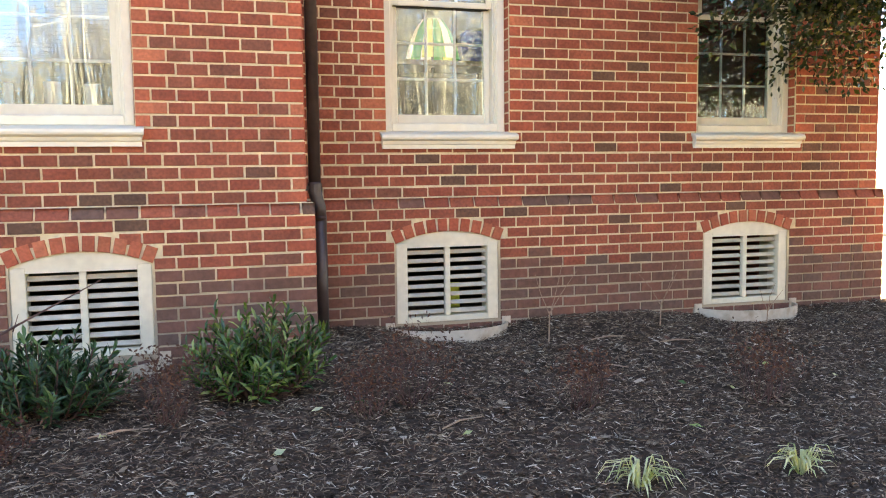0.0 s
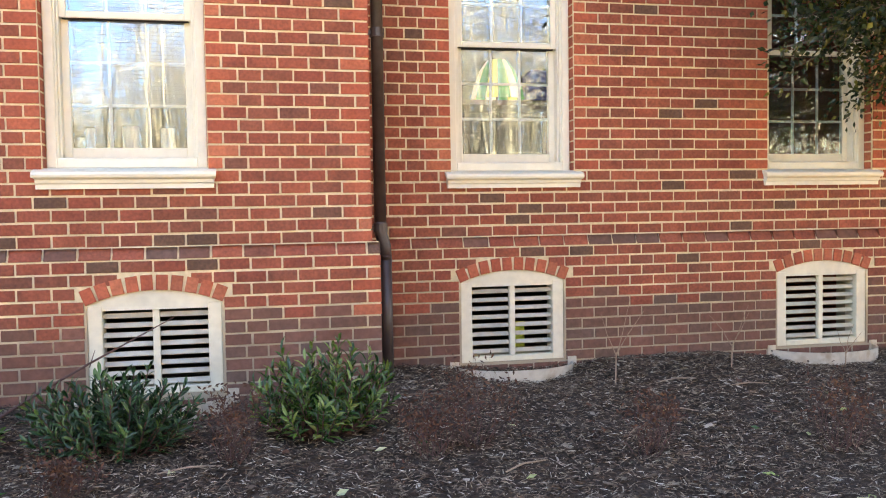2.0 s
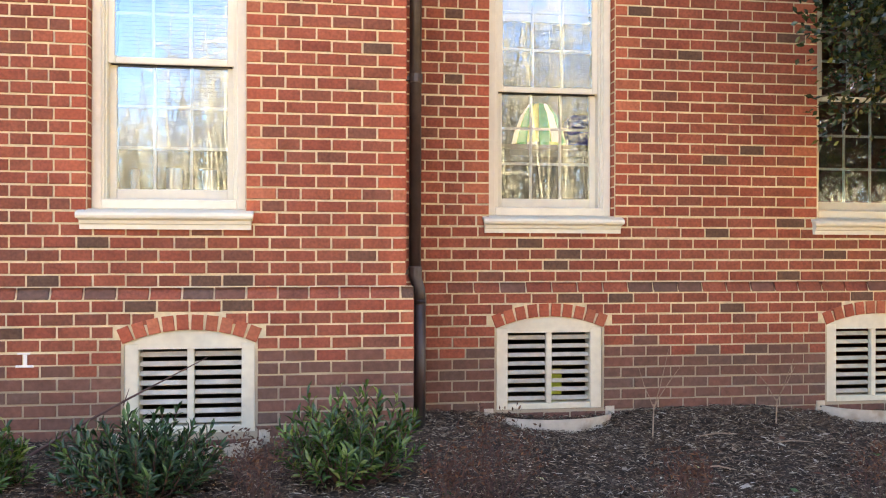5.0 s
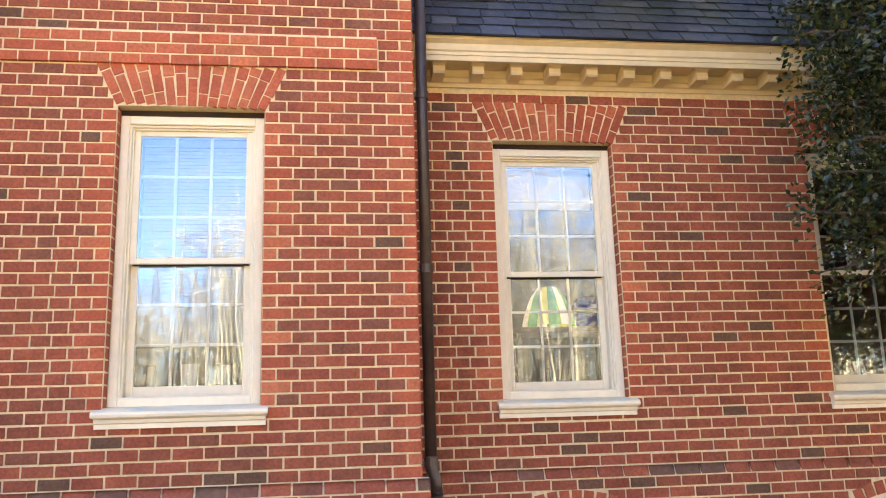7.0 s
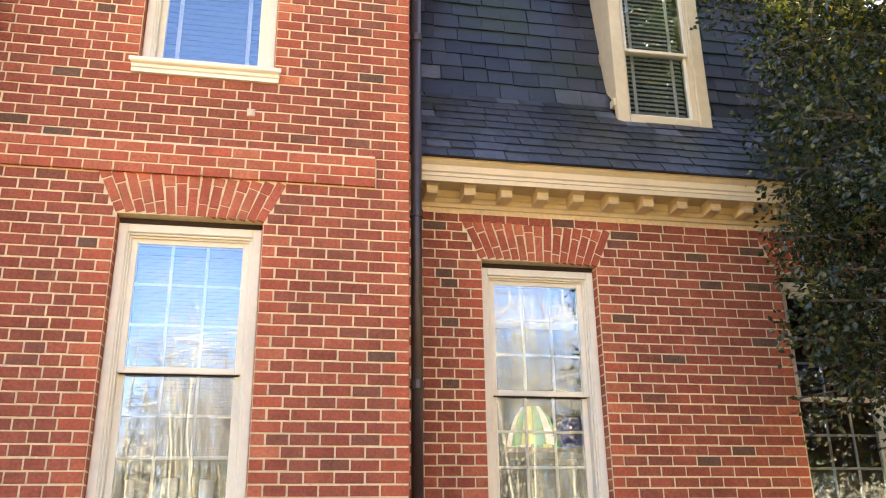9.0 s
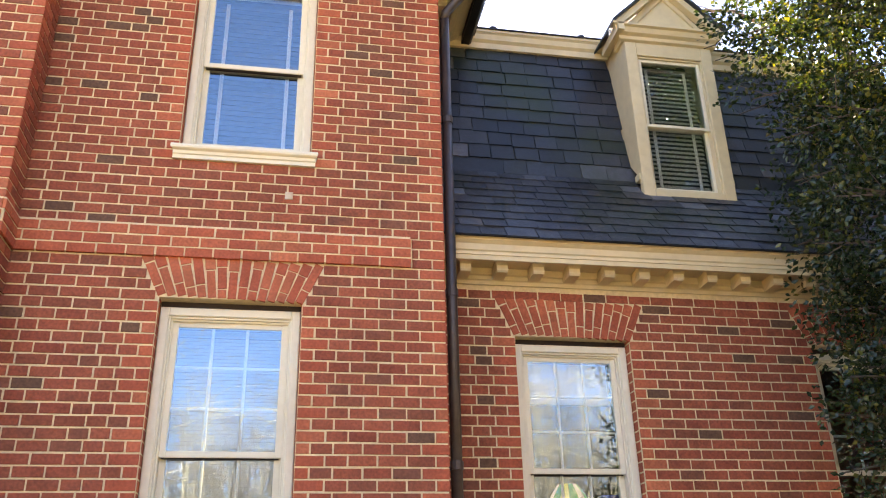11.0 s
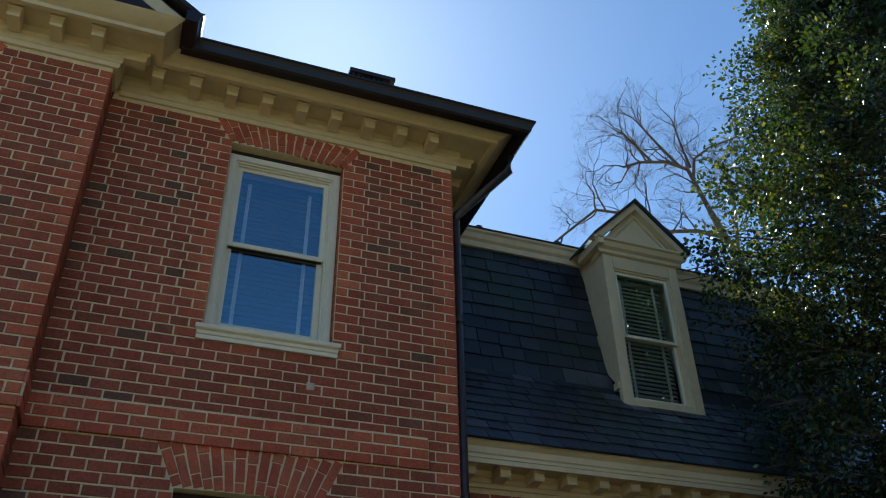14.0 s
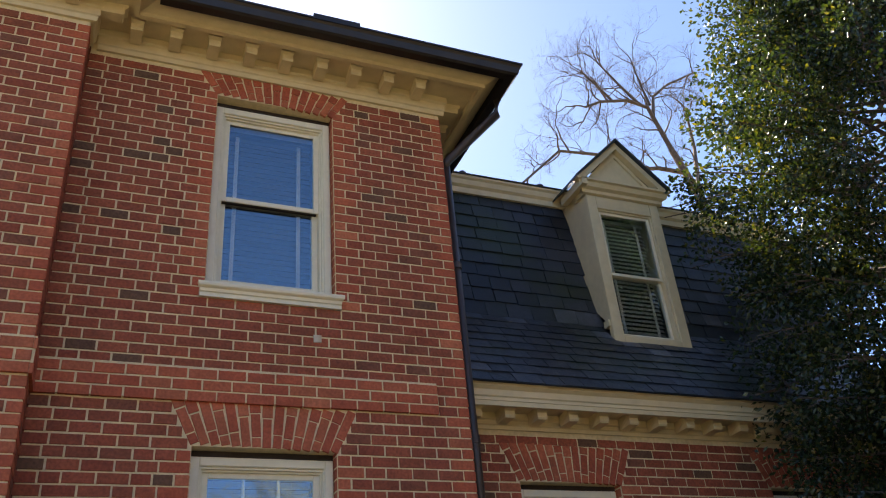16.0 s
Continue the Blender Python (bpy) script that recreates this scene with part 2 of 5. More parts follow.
# ---- geometry helpers ----
class Geo:
    """Collects vertices and faces for one mesh."""

    def __init__(self):
        self.v, self.f = [], []

    def face(self, pts):
        n = len(self.v)
        self.v += [tuple(p) for p in pts]
        self.f.append(tuple(range(n, n + len(pts))))

    def box(self, x0, y0, z0, x1, y1, z1, c=0.0):
        """A box; with c its edges along the front (-y) are chamfered."""
        n = len(self.v)
        if c:
            self.v += [(x0, y1, z0), (x1, y1, z0), (x1, y1, z1), (x0, y1, z1),
                       (x0, y0 + c, z0), (x1, y0 + c, z0), (x1, y0 + c, z1), (x0, y0 + c, z1),
                       (x0 + c, y0, z0 + c), (x1 - c, y0, z0 + c), (x1 - c, y0, z1 - c), (x0 + c, y0, z1 - c)]
            fs = [(0, 3, 2, 1), (8, 9, 10, 11), (0, 1, 5, 4), (1, 2, 6, 5), (2, 3, 7, 6), (3, 0, 4, 7),
                  (4, 5, 9, 8), (5, 6, 10, 9), (6, 7, 11, 10), (7, 4, 8, 11)]
        else:
            self.v += [(x0, y0, z0), (x1, y0, z0), (x1, y1, z0), (x0, y1, z0), (x0, y0, z1), (x1, y0, z1), (x1, y1, z1), (x0, y1, z1)]
            fs = [(0, 3, 2, 1), (4, 5, 6, 7), (0, 1, 5, 4), (1, 2, 6, 5), (2, 3, 7, 6), (3, 0, 4, 7)]
        self.f += [tuple(i + n for i in f) for f in fs]
        return self

    def prism(self, outline, at):
        """Extrudes a closed outline of 2D points: at(a, b, end) gives the 3D point at end 0 or 1."""
        n, k = len(self.v), len(outline)
        self.v += [tuple(at(a, b, 0)) for a, b in outline] + [tuple(at(a, b, 1)) for a, b in outline]
        self.f += [(n + i, n + (i + 1) % k, n + k + (i + 1) % k, n + k + i) for i in range(k)]
        self.f += [tuple(n + i for i in reversed(range(k))), tuple(n + k + i for i in range(k))]
        return self

    def tube(self, pts, radii, sides=8, cap=True):
        n0 = len(self.v)
        pts = [Vector(p) for p in pts]
        for i, p in enumerate(pts):
            d = (pts[min(i + 1, len(pts) - 1)] - pts[max(i - 1, 0)]).normalized()
            a = d.orthogonal().normalized() if abs(d.z) > 0.99 else d.cross(Vector((0, 0, 1))).normalized()
            b = d.cross(a)
            r = radii[i] if hasattr(radii, "__len__") else radii
            for k in range(sides):
                t = 2 * math.pi * k / sides
                self.v.append(tuple(p + r * (math.cos(t) * a + math.sin(t) * b)))
        for i in range(len(pts) - 1):
            for k in range(sides):
                q = n0 + i * sides
                self.f.append((q + k, q + (k + 1) % sides, q + sides + (k + 1) % sides, q + sides + k))
        if cap:
            self.f.append(tuple(n0 + k for k in reversed(range(sides))))
            self.f.append(tuple(n0 + (len(pts) - 1) * sides + k for k in range(sides)))
        return self

    def mesh(self, name, mat, smooth=False):
        me = bpy.data.meshes.new(name)
        me.from_pydata(self.v, [], self.f)
        me.validate()
        bm = bmesh.new()
        bm.from_mesh(me)
        if len(bm.faces) < 20000:
            bmesh.ops.recalc_face_normals(bm, faces=bm.faces)
        bm.to_mesh(me)
        bm.free()
        me.materials.append(mat)
        if smooth:
            me.shade_smooth()
        return me


def part(name, g, mat, parent=None, label="", m=None, smooth=False):
    ob = new(name, g.mesh(name, mat, smooth) if isinstance(g, Geo) else g)
    if parent is not None:
        ob.parent = parent
    if m is not None:
        ob.matrix_basis = m
    if label:
        ob["label"] = label
    return ob


def thing(name, at, label, category, group="", kind=""):
    ob = new(name)
    ob.location = at
    ob.empty_display_size = 0.1
    return tagged(ob, label, category, group, kind)


def box(*a, **k):
    return Geo().box(*a, **k)


# ---- plan ----
COURSE, PITCH, JOINT = 0.0816, 0.2015, 0.0135
BRICK_PITCH = PITCH
Z_WT = 1.034            # top of the water table
Y1, Y2, Y0 = 0.0, 0.6, -0.31   # faces of the middle bay, the low wing and the pavilion
X01, X12, X2R, X0L = -2.838, 0.235, 5.48, -5.67
OUT = 0.05              # how far the plinth stands out
WIN1 = (-1.812, -0.818, 1.535, 3.585)
WIN3 = (-1.80, -0.805, 4.83, 6.625)
WIN2 = (0.925, 1.915, 1.535, 3.585)
WIN4 = (3.60, 4.59, 1.535, 3.585)
WIN5 = (-4.74, -3.765, 4.83, 6.625)
VENT1 = (-1.573, -0.753, 0.085, 0.665)
VENT2 = (0.976, 1.798, 0.065, 0.68)
VENT3 = (3.66, 4.50, 0.065, 0.68)
RISE = 0.085            # rise of the vent arches


# ---- ground ----
def ground_z(x, y):
    """Height of the mulch bed: it falls gently from the house."""
    d = max(0.0, min(12.0, -(y - 0.5)))
    dip = sum(math.exp(-((x - cx) ** 2 * 2.2 + (y - cy) ** 2 * 7)) for cx, cy in ((-1.16, -0.35), (1.39, 0.22), (4.08, 0.3)))
    return 0.045 - 0.085 * dip - 0.012 * max(-3.0, min(6.0, x)) - 0.052 * min(d, 6.5) + 0.03 * noise.noise((x * 0.8, y * 0.8, 0.0)) * (1 if abs(y) < 9 else 0)


def build_ground():
    g = Geo()
    xs = sorted({round(x, 3) for x in [*np.arange(-8, 9.01, 0.25), *np.arange(-300, -8, 40), *np.arange(20, 301, 40)]})
    ys = sorted({round(y, 3) for y in [*np.arange(-8, 1.01, 0.25), *np.arange(-300, -8, 40), *np.arange(10, 301, 40)]})
    for y in ys:
        for x in xs:
            g.v.append((x, y, ground_z(x, y) + 0.008 * noise.noise((x * 5, y * 5, 3.0))))
    n = len(xs)
    for j in range(len(ys) - 1):
        for i in range(n - 1):
            g.f.append((j * n + i, j * n + i + 1, (j + 1) * n + i + 1, (j + 1) * n + i))
    ob = part("ground", g, M_GRASS, smooth=True)
    tagged(ob, "lawn and earth round the brick house", "ground", kind="structure")
    return ob


def build_bed():
    g = Geo()
    xs, ys = np.arange(-7.0, 9.01, 0.1), np.arange(-5.0, 0.61, 0.1)
    for y in ys:
        for x in xs:
            g.v.append((x, y, ground_z(x, y) + 0.022 + 0.018 * noise.noise((x * 5, y * 5, 1.0)) + 0.012 * noise.noise((x * 14, y * 14, 2.0))))
    n = len(xs)
    for j in range(len(ys) - 1):
        for i in range(n - 1):
            g.f.append((j * n + i, j * n + i + 1, (j + 1) * n + i + 1, (j + 1) * n + i))
    ob = part("mulch_bed", g, M_MULCH, smooth=True)
    tagged(ob, "dark shredded bark mulch bed along the house wall", "mulch bed", kind="structure")
    c = Geo()
    rng = random.Random(5)
    for i in range(150000):
        y = 0.55 - 3.9 * rng.random() ** 1.2 if i < 122000 else rng.uniform(-4.95, -3.0)
        x = rng.uniform(-2.9, 5.6) if y > -1.2 or i >= 120000 else rng.uniform(-2.2, 4.2)
        if y > -0.06 and x < 0.26:
            continue
        z = ground_z(x, y) + 0.03 + rng.random() * 0.022 + 0.018 * noise.noise((x * 5, y * 5, 1.0))
        a, l, w = rng.uniform(0, 6.3), 0.005 + 0.028 * rng.random() ** 1.8, rng.uniform(0.001, 0.0034)
        if rng.random() < 0.03:
            w = l * 0.55
        u = Vector((math.cos(a), math.sin(a), rng.uniform(-0.35, 0.35))) * l
        s = Vector((-math.sin(a), math.cos(a), rng.uniform(-0.5, 0.5))) * w
        p = Vector((x, y, z))
        up = Vector((0, 0, 0.004))
        c.v += [tuple(p - u - s), tuple(p + u - s * 0.6), tuple(p + u * 0.9 + s), tuple(p - u * 0.8 + s), tuple(p + up)]
        k = len(c.v) - 5
        c.f += [(k, k + 1, k + 4), (k + 1, k + 2, k + 4), (k + 2, k + 3, k + 4), (k + 3, k, k + 4)]
    tagged(part("bark_chips", c, M_CHIP), "loose shredded bark chips and dead leaf bits on the bed", "mulch", kind="stuff")


build_ground()
build_bed()


# ---- walls ----
def wall_core(name, label, u0, u1, z0, z1, holes, at, thick, mat=None):
    """Mortar core of a wall with real openings. at(u, d, z): the point u along, d into the wall."""
    us = sorted({u0, u1, *[h[0] for h in holes], *[h[1] for h in holes]})
    zs = sorted({z0, z1, *[h[2] for h in holes], *[h[3] for h in holes]})
    us, zs = [u for u in us if u0 <= u <= u1], [z for z in zs if z0 <= z <= z1]
    def solid(i, j):
        if not (0 <= i < len(us) - 1 and 0 <= j < len(zs) - 1):
            return False
        u, z = (us[i] + us[i + 1]) / 2, (zs[j] + zs[j + 1]) / 2
        return not any(a < u < b and c < z < d for a, b, c, d in holes)
    g = Geo()
    for i in range(len(us) - 1):
        for j in range(len(zs) - 1):
            if not solid(i, j):
                continue
            a, b, c, d = us[i], us[i + 1], zs[j], zs[j + 1]
            g.face([at(a, 0, c), at(b, 0, c), at(b, 0, d), at(a, 0, d)])
            g.face([at(a, thick, d), at(b, thick, d), at(b, thick, c), at(a, thick, c)])
            if not solid(i - 1, j): g.face([at(a, 0, c), at(a, 0, d), at(a, thick, d), at(a, thick, c)])
            if not solid(i + 1, j): g.face([at(b, 0, d), at(b, 0, c), at(b, thick, c), at(b, thick, d)])
            if not solid(i, j - 1): g.face([at(b, 0, c), at(a, 0, c), at(a, thick, c), at(b, thick, c)])
            if not solid(i, j + 1): g.face([at(a, 0, d), at(b, 0, d), at(b, thick, d), at(a, thick, d)])
    me = bpy.data.meshes.new(name)
    me.from_pydata(g.v, [], g.f)
    me.materials.append(mat or M_MORTAR)
    ob = new(name, me)
    return tagged(ob, label, "wall", kind="structure")


BRICK_MESHES = {}


def brick_mesh(l, h, mat, splay=0.0):
    key = (round(l, 3), round(h, 3), mat.name, splay)
    if key not in BRICK_MESHES:
        g = Geo().box(0, -0.003, 0, l, 0.02, h, c=0.002)
        g.f = g.f[1:]
        if splay:
            g.v = [(x, y + (splay if z > h * 0.5 and y < 0.01 else 0), z) for x, y, z in g.v]
        BRICK_MESHES[key] = g.mesh("brick", mat)
    return BRICK_MESHES[key]


class Bricks:
    """Lays bricks on one wall face: those inside the near stretch become parts, the rest one joined mesh."""

    def __init__(self, wall, origin, turn, near):
        self.wall, self.m, self.near = wall, pose(*origin, 0, 0, turn), near
        self.rest, self.count, self.rng = {}, 0, random.Random(99)

    def lay(self, u, z, l, h, mat, tilt=0.0, out=0.0, splay=0.0):
        me = brick_mesh(l, h, mat, splay)
        r = self.rng
        m = self.m @ pose(u + r.uniform(-0.0015, 0.0015), -out + r.uniform(-0.001, 0.001), z + r.uniform(-0.0012, 0.0012), 0, tilt + r.uniform(-0.3, 0.3), 0)
        if self.near(u, z) and self.count < 298:
            self.count += 1
            part("brick", me, mat, self.wall, m=m)
        else:
            g = self.rest.setdefault(mat.name, (Geo(), mat))[0]
            k = len(g.v)
            g.v += [tuple(m @ v.co) for v in me.vertices]
            g.f += [tuple(k + i for i in p.vertices) for p in me.polygons]

    def finish(self):
        for g, mat in self.rest.values():
            me = bpy.data.meshes.new("bricks")
            me.from_pydata(g.v, [], g.f)
            me.materials.append(mat)
            tagged(part("bricks", me, mat, self.wall), kind="stuff")


def muddy(u, z):
    """Mud splashed up from the bed clings to the lowest courses in an uneven line."""
    return z < 0.50 + 0.16 * noise.noise((u * 1.3, 0.5, 7.0)) + 0.10 * noise.noise((u * 5, z * 9, 2.0))


def fill(b, k, z, spans, field, rng, out=0.0, grid=0.0, bond=None):
    """One course: spans of (u0, u1, quoin at start, quoin at end) in running bond on one grid."""
    h = COURSE - JOINT
    for a, e, qa, qe in spans:
        grid, PITCH = bond(a) if bond else (grid, BRICK_PITCH)
        if e - a < 0.03:
            continue
        lo, hi = a, e
        long = k % 2 == 0
        quoin = {1: PITCH - JOINT if long else PITCH / 2 - JOINT, 2: PITCH / 2 - JOINT if long else PITCH - JOINT}
        if qa and e - a > quoin[qa]:
            b.lay(a, z, quoin[qa], h, M_MUDDY if muddy(a, z) else M_RUBBED, out=out)
            lo = a + quoin[qa] + JOINT
        if qe and hi - lo > quoin[qe] + 0.02:
            b.lay(e - quoin[qe], z, quoin[qe], h, M_MUDDY if muddy(e, z) else M_RUBBED, out=out)
            hi = e - quoin[qe] - JOINT
        start = grid + (0.0 if long else PITCH / 2) - JOINT
        first = math.ceil((lo + 0.085 - start) / PITCH)
        ends = [start + PITCH * m for m in range(first, first + 60) if start + PITCH * m < hi - 0.085 - JOINT] + [hi]
        s = lo
        for t in ends:
            cut = [t] if t - s < 0.25 else [(s + t - JOINT) / 2, t]
            for c in cut:
                b.lay(s, z + rng.uniform(-0.0015, 0.0015), round(c - s, 3), h, field(s, z), out=out + rng.uniform(-0.001, 0.0015))
                s = c + JOINT


def arch_span(v, z):
    """Half-open span taken by a vent arch at height z (the brick ring's outer edge), or None."""
    x0, x1, _, spring = v
    c, half = (x0 + x1) / 2, (x1 - x0) / 2
    R = (half * half + RISE * RISE) / (2 * RISE)
    zc, Ro = spring + RISE - R, R + 0.115
    if z < spring - 0.005:
        return (x0 - JOINT, x1 + JOINT)
    if z >= zc + Ro:
        return None
    w = math.sqrt(Ro * Ro - (z - zc) ** 2)
    return (c - min(w, half + 0.075), c + min(w, half + 0.075))


def lay_vent_arch(b, v, out, n=10):
    x0, x1, _, spring = v
    c, half = (x0 + x1) / 2, (x1 - x0) / 2
    R = (half * half + RISE * RISE) / (2 * RISE)
    zc = spring + RISE - R
    top = math.asin(half / R) * 1.03
    w = 2 * top * R / n
    for i in range(n):
        a = -top + 2 * top * (i + 0.5) / n
        bw = w - 0.014
        s, cs = math.sin(a), math.cos(a)
        u = c + (R + 0.004) * s - bw / 2 * cs
        z = zc + (R + 0.004) * cs + bw / 2 * s
        b.lay(u, z, bw, 0.098, M_RUBBED, tilt=math.degrees(a), out=out + 0.003)


def jack_span(w, z, h):
    """Span of the splayed flat arch over window w, at height z."""
    x0, x1, _, top = w
    f = max(0.0, min(1.0, (z - top) / h))
    return (x0 - 0.02 - 0.15 * f, x1 + 0.02 + 0.15 * f)


def lay_jack(b, w, h, n=15, out=0.0):
    """A flat arch of splayed bricks, each leaf broken into two or three pieces."""
    x0, x1, _, top = w
    c = (x0 + x1) / 2
    wb, wt = (x1 - x0 + 0.03) / n, (x1 - x0 + 0.33) / n
    for i in range(n):
        d = i - (n - 1) / 2
        ub, ut = c + d * wb, c + d * wt
        tilt = math.degrees(math.atan2(ut - ub, h))
        length = math.hypot(ut - ub, h)
        cuts = [0, 0.30, 1.0] if i % 2 == 0 else [0, 0.68, 1.0]
        if h > 0.29 and i % 3 == 0:
            cuts = [0, 0.22, 0.78, 1.0]
        for p, q in zip(cuts, cuts[1:]):
            bw = wb - 0.010 + (wt - wb) * p
            f0 = p + (0.018 if p else 0.0)
            u = ub + (ut - ub) * f0 - bw / 2
            b.lay(u, top + 0.004 + h * f0, bw, (q - f0) * length - 0.004, M_RUBBED, tilt=tilt, out=out)


def splice(u0, u1, q0, q1, cuts):
    """Cuts spans (a, b, quoined?) out of the stretch u0..u1."""
    out, lo, ql = [], u0, q0
    for a, b, q in sorted(cuts):
        if a > lo:
            out.append((lo, a - 0.004, ql, q))
        lo, ql = max(lo, b + 0.004), q
    if u1 > lo:
        out.append((lo, u1, ql, q1))
    return out


def lay_wall(b, u0, u1, z_top, wins, vents, jacks, q0, q1, band, seed, side=False, grid=0.0, lift=0.0, at_window=2, bond=None):
    """All courses of one face, plinth to frieze. wins and vents are in the face's own u."""
    rng = random.Random(seed)
    h = COURSE - JOINT
    k_wt = 12
    k = -3
    while True:
        z = Z_WT - COURSE * k_wt + COURSE * k + COURSE * (0)
        k += 1
        idx = k - 1
        if idx >= k_wt:
            z += lift * min(1.0, (idx - k_wt + 1) / 7)
        if z + h * 0.5 > z_top:
            break
        hz = min(h, z_top - z)
        below = idx < k_wt - 1
        wt = idx == k_wt - 1
        cuts = []
        mid = z + h / 2
        for w in wins:
            if w[2] - 0.09 < mid < w[3]:
                cuts.append((w[0], w[1], at_window))
        for w, jh in jacks:
            if w[3] <= mid < w[3] + jh:
                s = jack_span(w, mid, jh)
                cuts.append((s[0], s[1], 0))
        for v in vents:
            if mid > v[2] - 0.02:
                s = arch_span(v, z + 0.8 * h) if mid > v[3] else (v[0] - JOINT, v[1] + JOINT)
                if s:
                    cuts.append((s[0], s[1], 0))
        e = OUT if below or wt else 0.0
        spans = splice(u0 - (e if side in ("l", "lr") else 0), u1 + (e if side in ("r", "lr") else 0), q0, q1, cuts)
        if wt:
            for a, c, _, _ in spans:
                u = math.floor(a / PITCH) * PITCH
                while u < c:
                    s, t = max(u, a), min(u + PITCH - JOINT, c)
                    if t - s > 0.03:
                        b.lay(s, z - 0.002, round(t - s, 3), h + 0.006, M_MUDDY if rng.random() < 0.35 else M_BRICK, out=OUT, splay=OUT * 0.9)
                    u += PITCH
            continue
        inband = band and band[0] - 0.01 < mid < band[1]
        if inband:
            ua, ub = (band[2], band[3])
            for p, q, ba in ((u0, ua, False), (ua, ub, True), (ub, u1, False)):
                if q - p < 0.03:
                    continue
                if ba:
                    u = grid + math.floor((p - grid) / PITCH) * PITCH + (PITCH / 2 if idx % 2 else 0) - PITCH
                    while u < q:
                        s, t = max(u, p), min(u + PITCH - JOINT, q)
                        if q - t < 0.06:
                            t = q
                        if t - s > 0.03:
                            b.lay(s, z, round(t - s, 3), h, M_RUBBED, out=0.022)
                        u += PITCH
                else:
                    fill(b, idx, z, [(p + (JOINT if p > u0 else 0), q, 0, q1)], lambda *_: M_BRICK, rng, grid=grid)
            continue
        fill(b, idx, z, spans, (lambda u, zz: M_MUDDY if muddy(u, zz) else M_BRICK), rng, out=OUT if below else 0.0, grid=grid, bond=None if below else bond)


BAND = (3.898, 4.145)
TOP1, TOP2 = 6.86, 4.02
# ---- windows ----
def moulding(g, x0, x1, z0, z1, w, y0, y1):
    """A flat rectangular frame of width w, from y0 to y1, with chamfered front edges."""
    c = min(0.006, w * 0.2)
    g.box(x0, y0, z0, x0 + w, y1, z1, c=c)
    g.box(x1 - w, y0, z0, x1, y1, z1, c=c)
    g.box(x0 + w, y0 + 0.0015, z1 - w, x1 - w, y1, z1, c=c)
    g.box(x0 + w, y0 + 0.0015, z0, x1 - w, y1, z0 + w, c=c)


def sash(parent, name, x0, x1, z0, z1, y, stile, top, bottom, cols, rows):
    """One sash: stiles and rails, a grille of muntins behind one pane."""
    g = Geo()
    g.box(x0, y, z0, x0 + stile, y + 0.045, z1, c=0.004)
    g.box(x1 - stile, y, z0, x1, y + 0.045, z1, c=0.004)
    g.box(x0 + stile, y + 0.0015, z1 - top, x1 - stile, y + 0.045, z1, c=0.004)
    g.box(x0 + stile, y + 0.0015, z0, x1 - stile, y + 0.045, z0 + bottom, c=0.004)
    s = part(name, g, M_PAINT, parent)
    gx0, gx1, gz0, gz1 = x0 + stile, x1 - stile, z0 + bottom, z1 - top
    mw = 0.022
    for i in range(1, cols):
        cx = gx0 + (gx1 - gx0) * i / cols
        part("muntin", box(cx - mw / 2, y + 0.014, gz0, cx + mw / 2, y + 0.026, gz1, c=0.005), M_WHITE, s, "white muntin bar")
    for j in range(1, rows):
        cz = gz0 + (gz1 - gz0) * j / rows
        part("muntin", box(gx0, y + 0.0155, cz - mw / 2, gx1, y + 0.0245, cz + mw / 2, c=0.005), M_WHITE, s, "white muntin bar")
    p = part("pane", box(gx0 - 0.004, y + 0.0085, gz0 - 0.004, gx1 + 0.004, y + 0.0115, gz1 + 0.004), M_GLASS, s, "clear reflecting glass")
    p.visible_shadow = False


def sill(parent, x0, x1, z, y_face, out=0.075):
    """A moulded sill: rounded nosing above a stepped lower fillet, with returned ends."""
    prof = [(0.12, 0.054), (0.04, 0.050), (-out + 0.03, 0.030), (-out + 0.006, 0.020), (-out, 0.004), (-out + 0.004, -0.012), (-out + 0.014, -0.020),
            (-out + 0.028, -0.026), (-out + 0.034, -0.048), (-out + 0.046, -0.054), (-out + 0.046, -0.084), (0.12, -0.084)]
    g = Geo()
    g.prism(prof, lambda a, b, e: ((x1 if e else x0) + (0 if b > -0.02 else (-0.016 if e else 0.016)), y_face + a, z + b))
    return part("window_sill", g, M_PAINT, parent, "painted moulded sill")


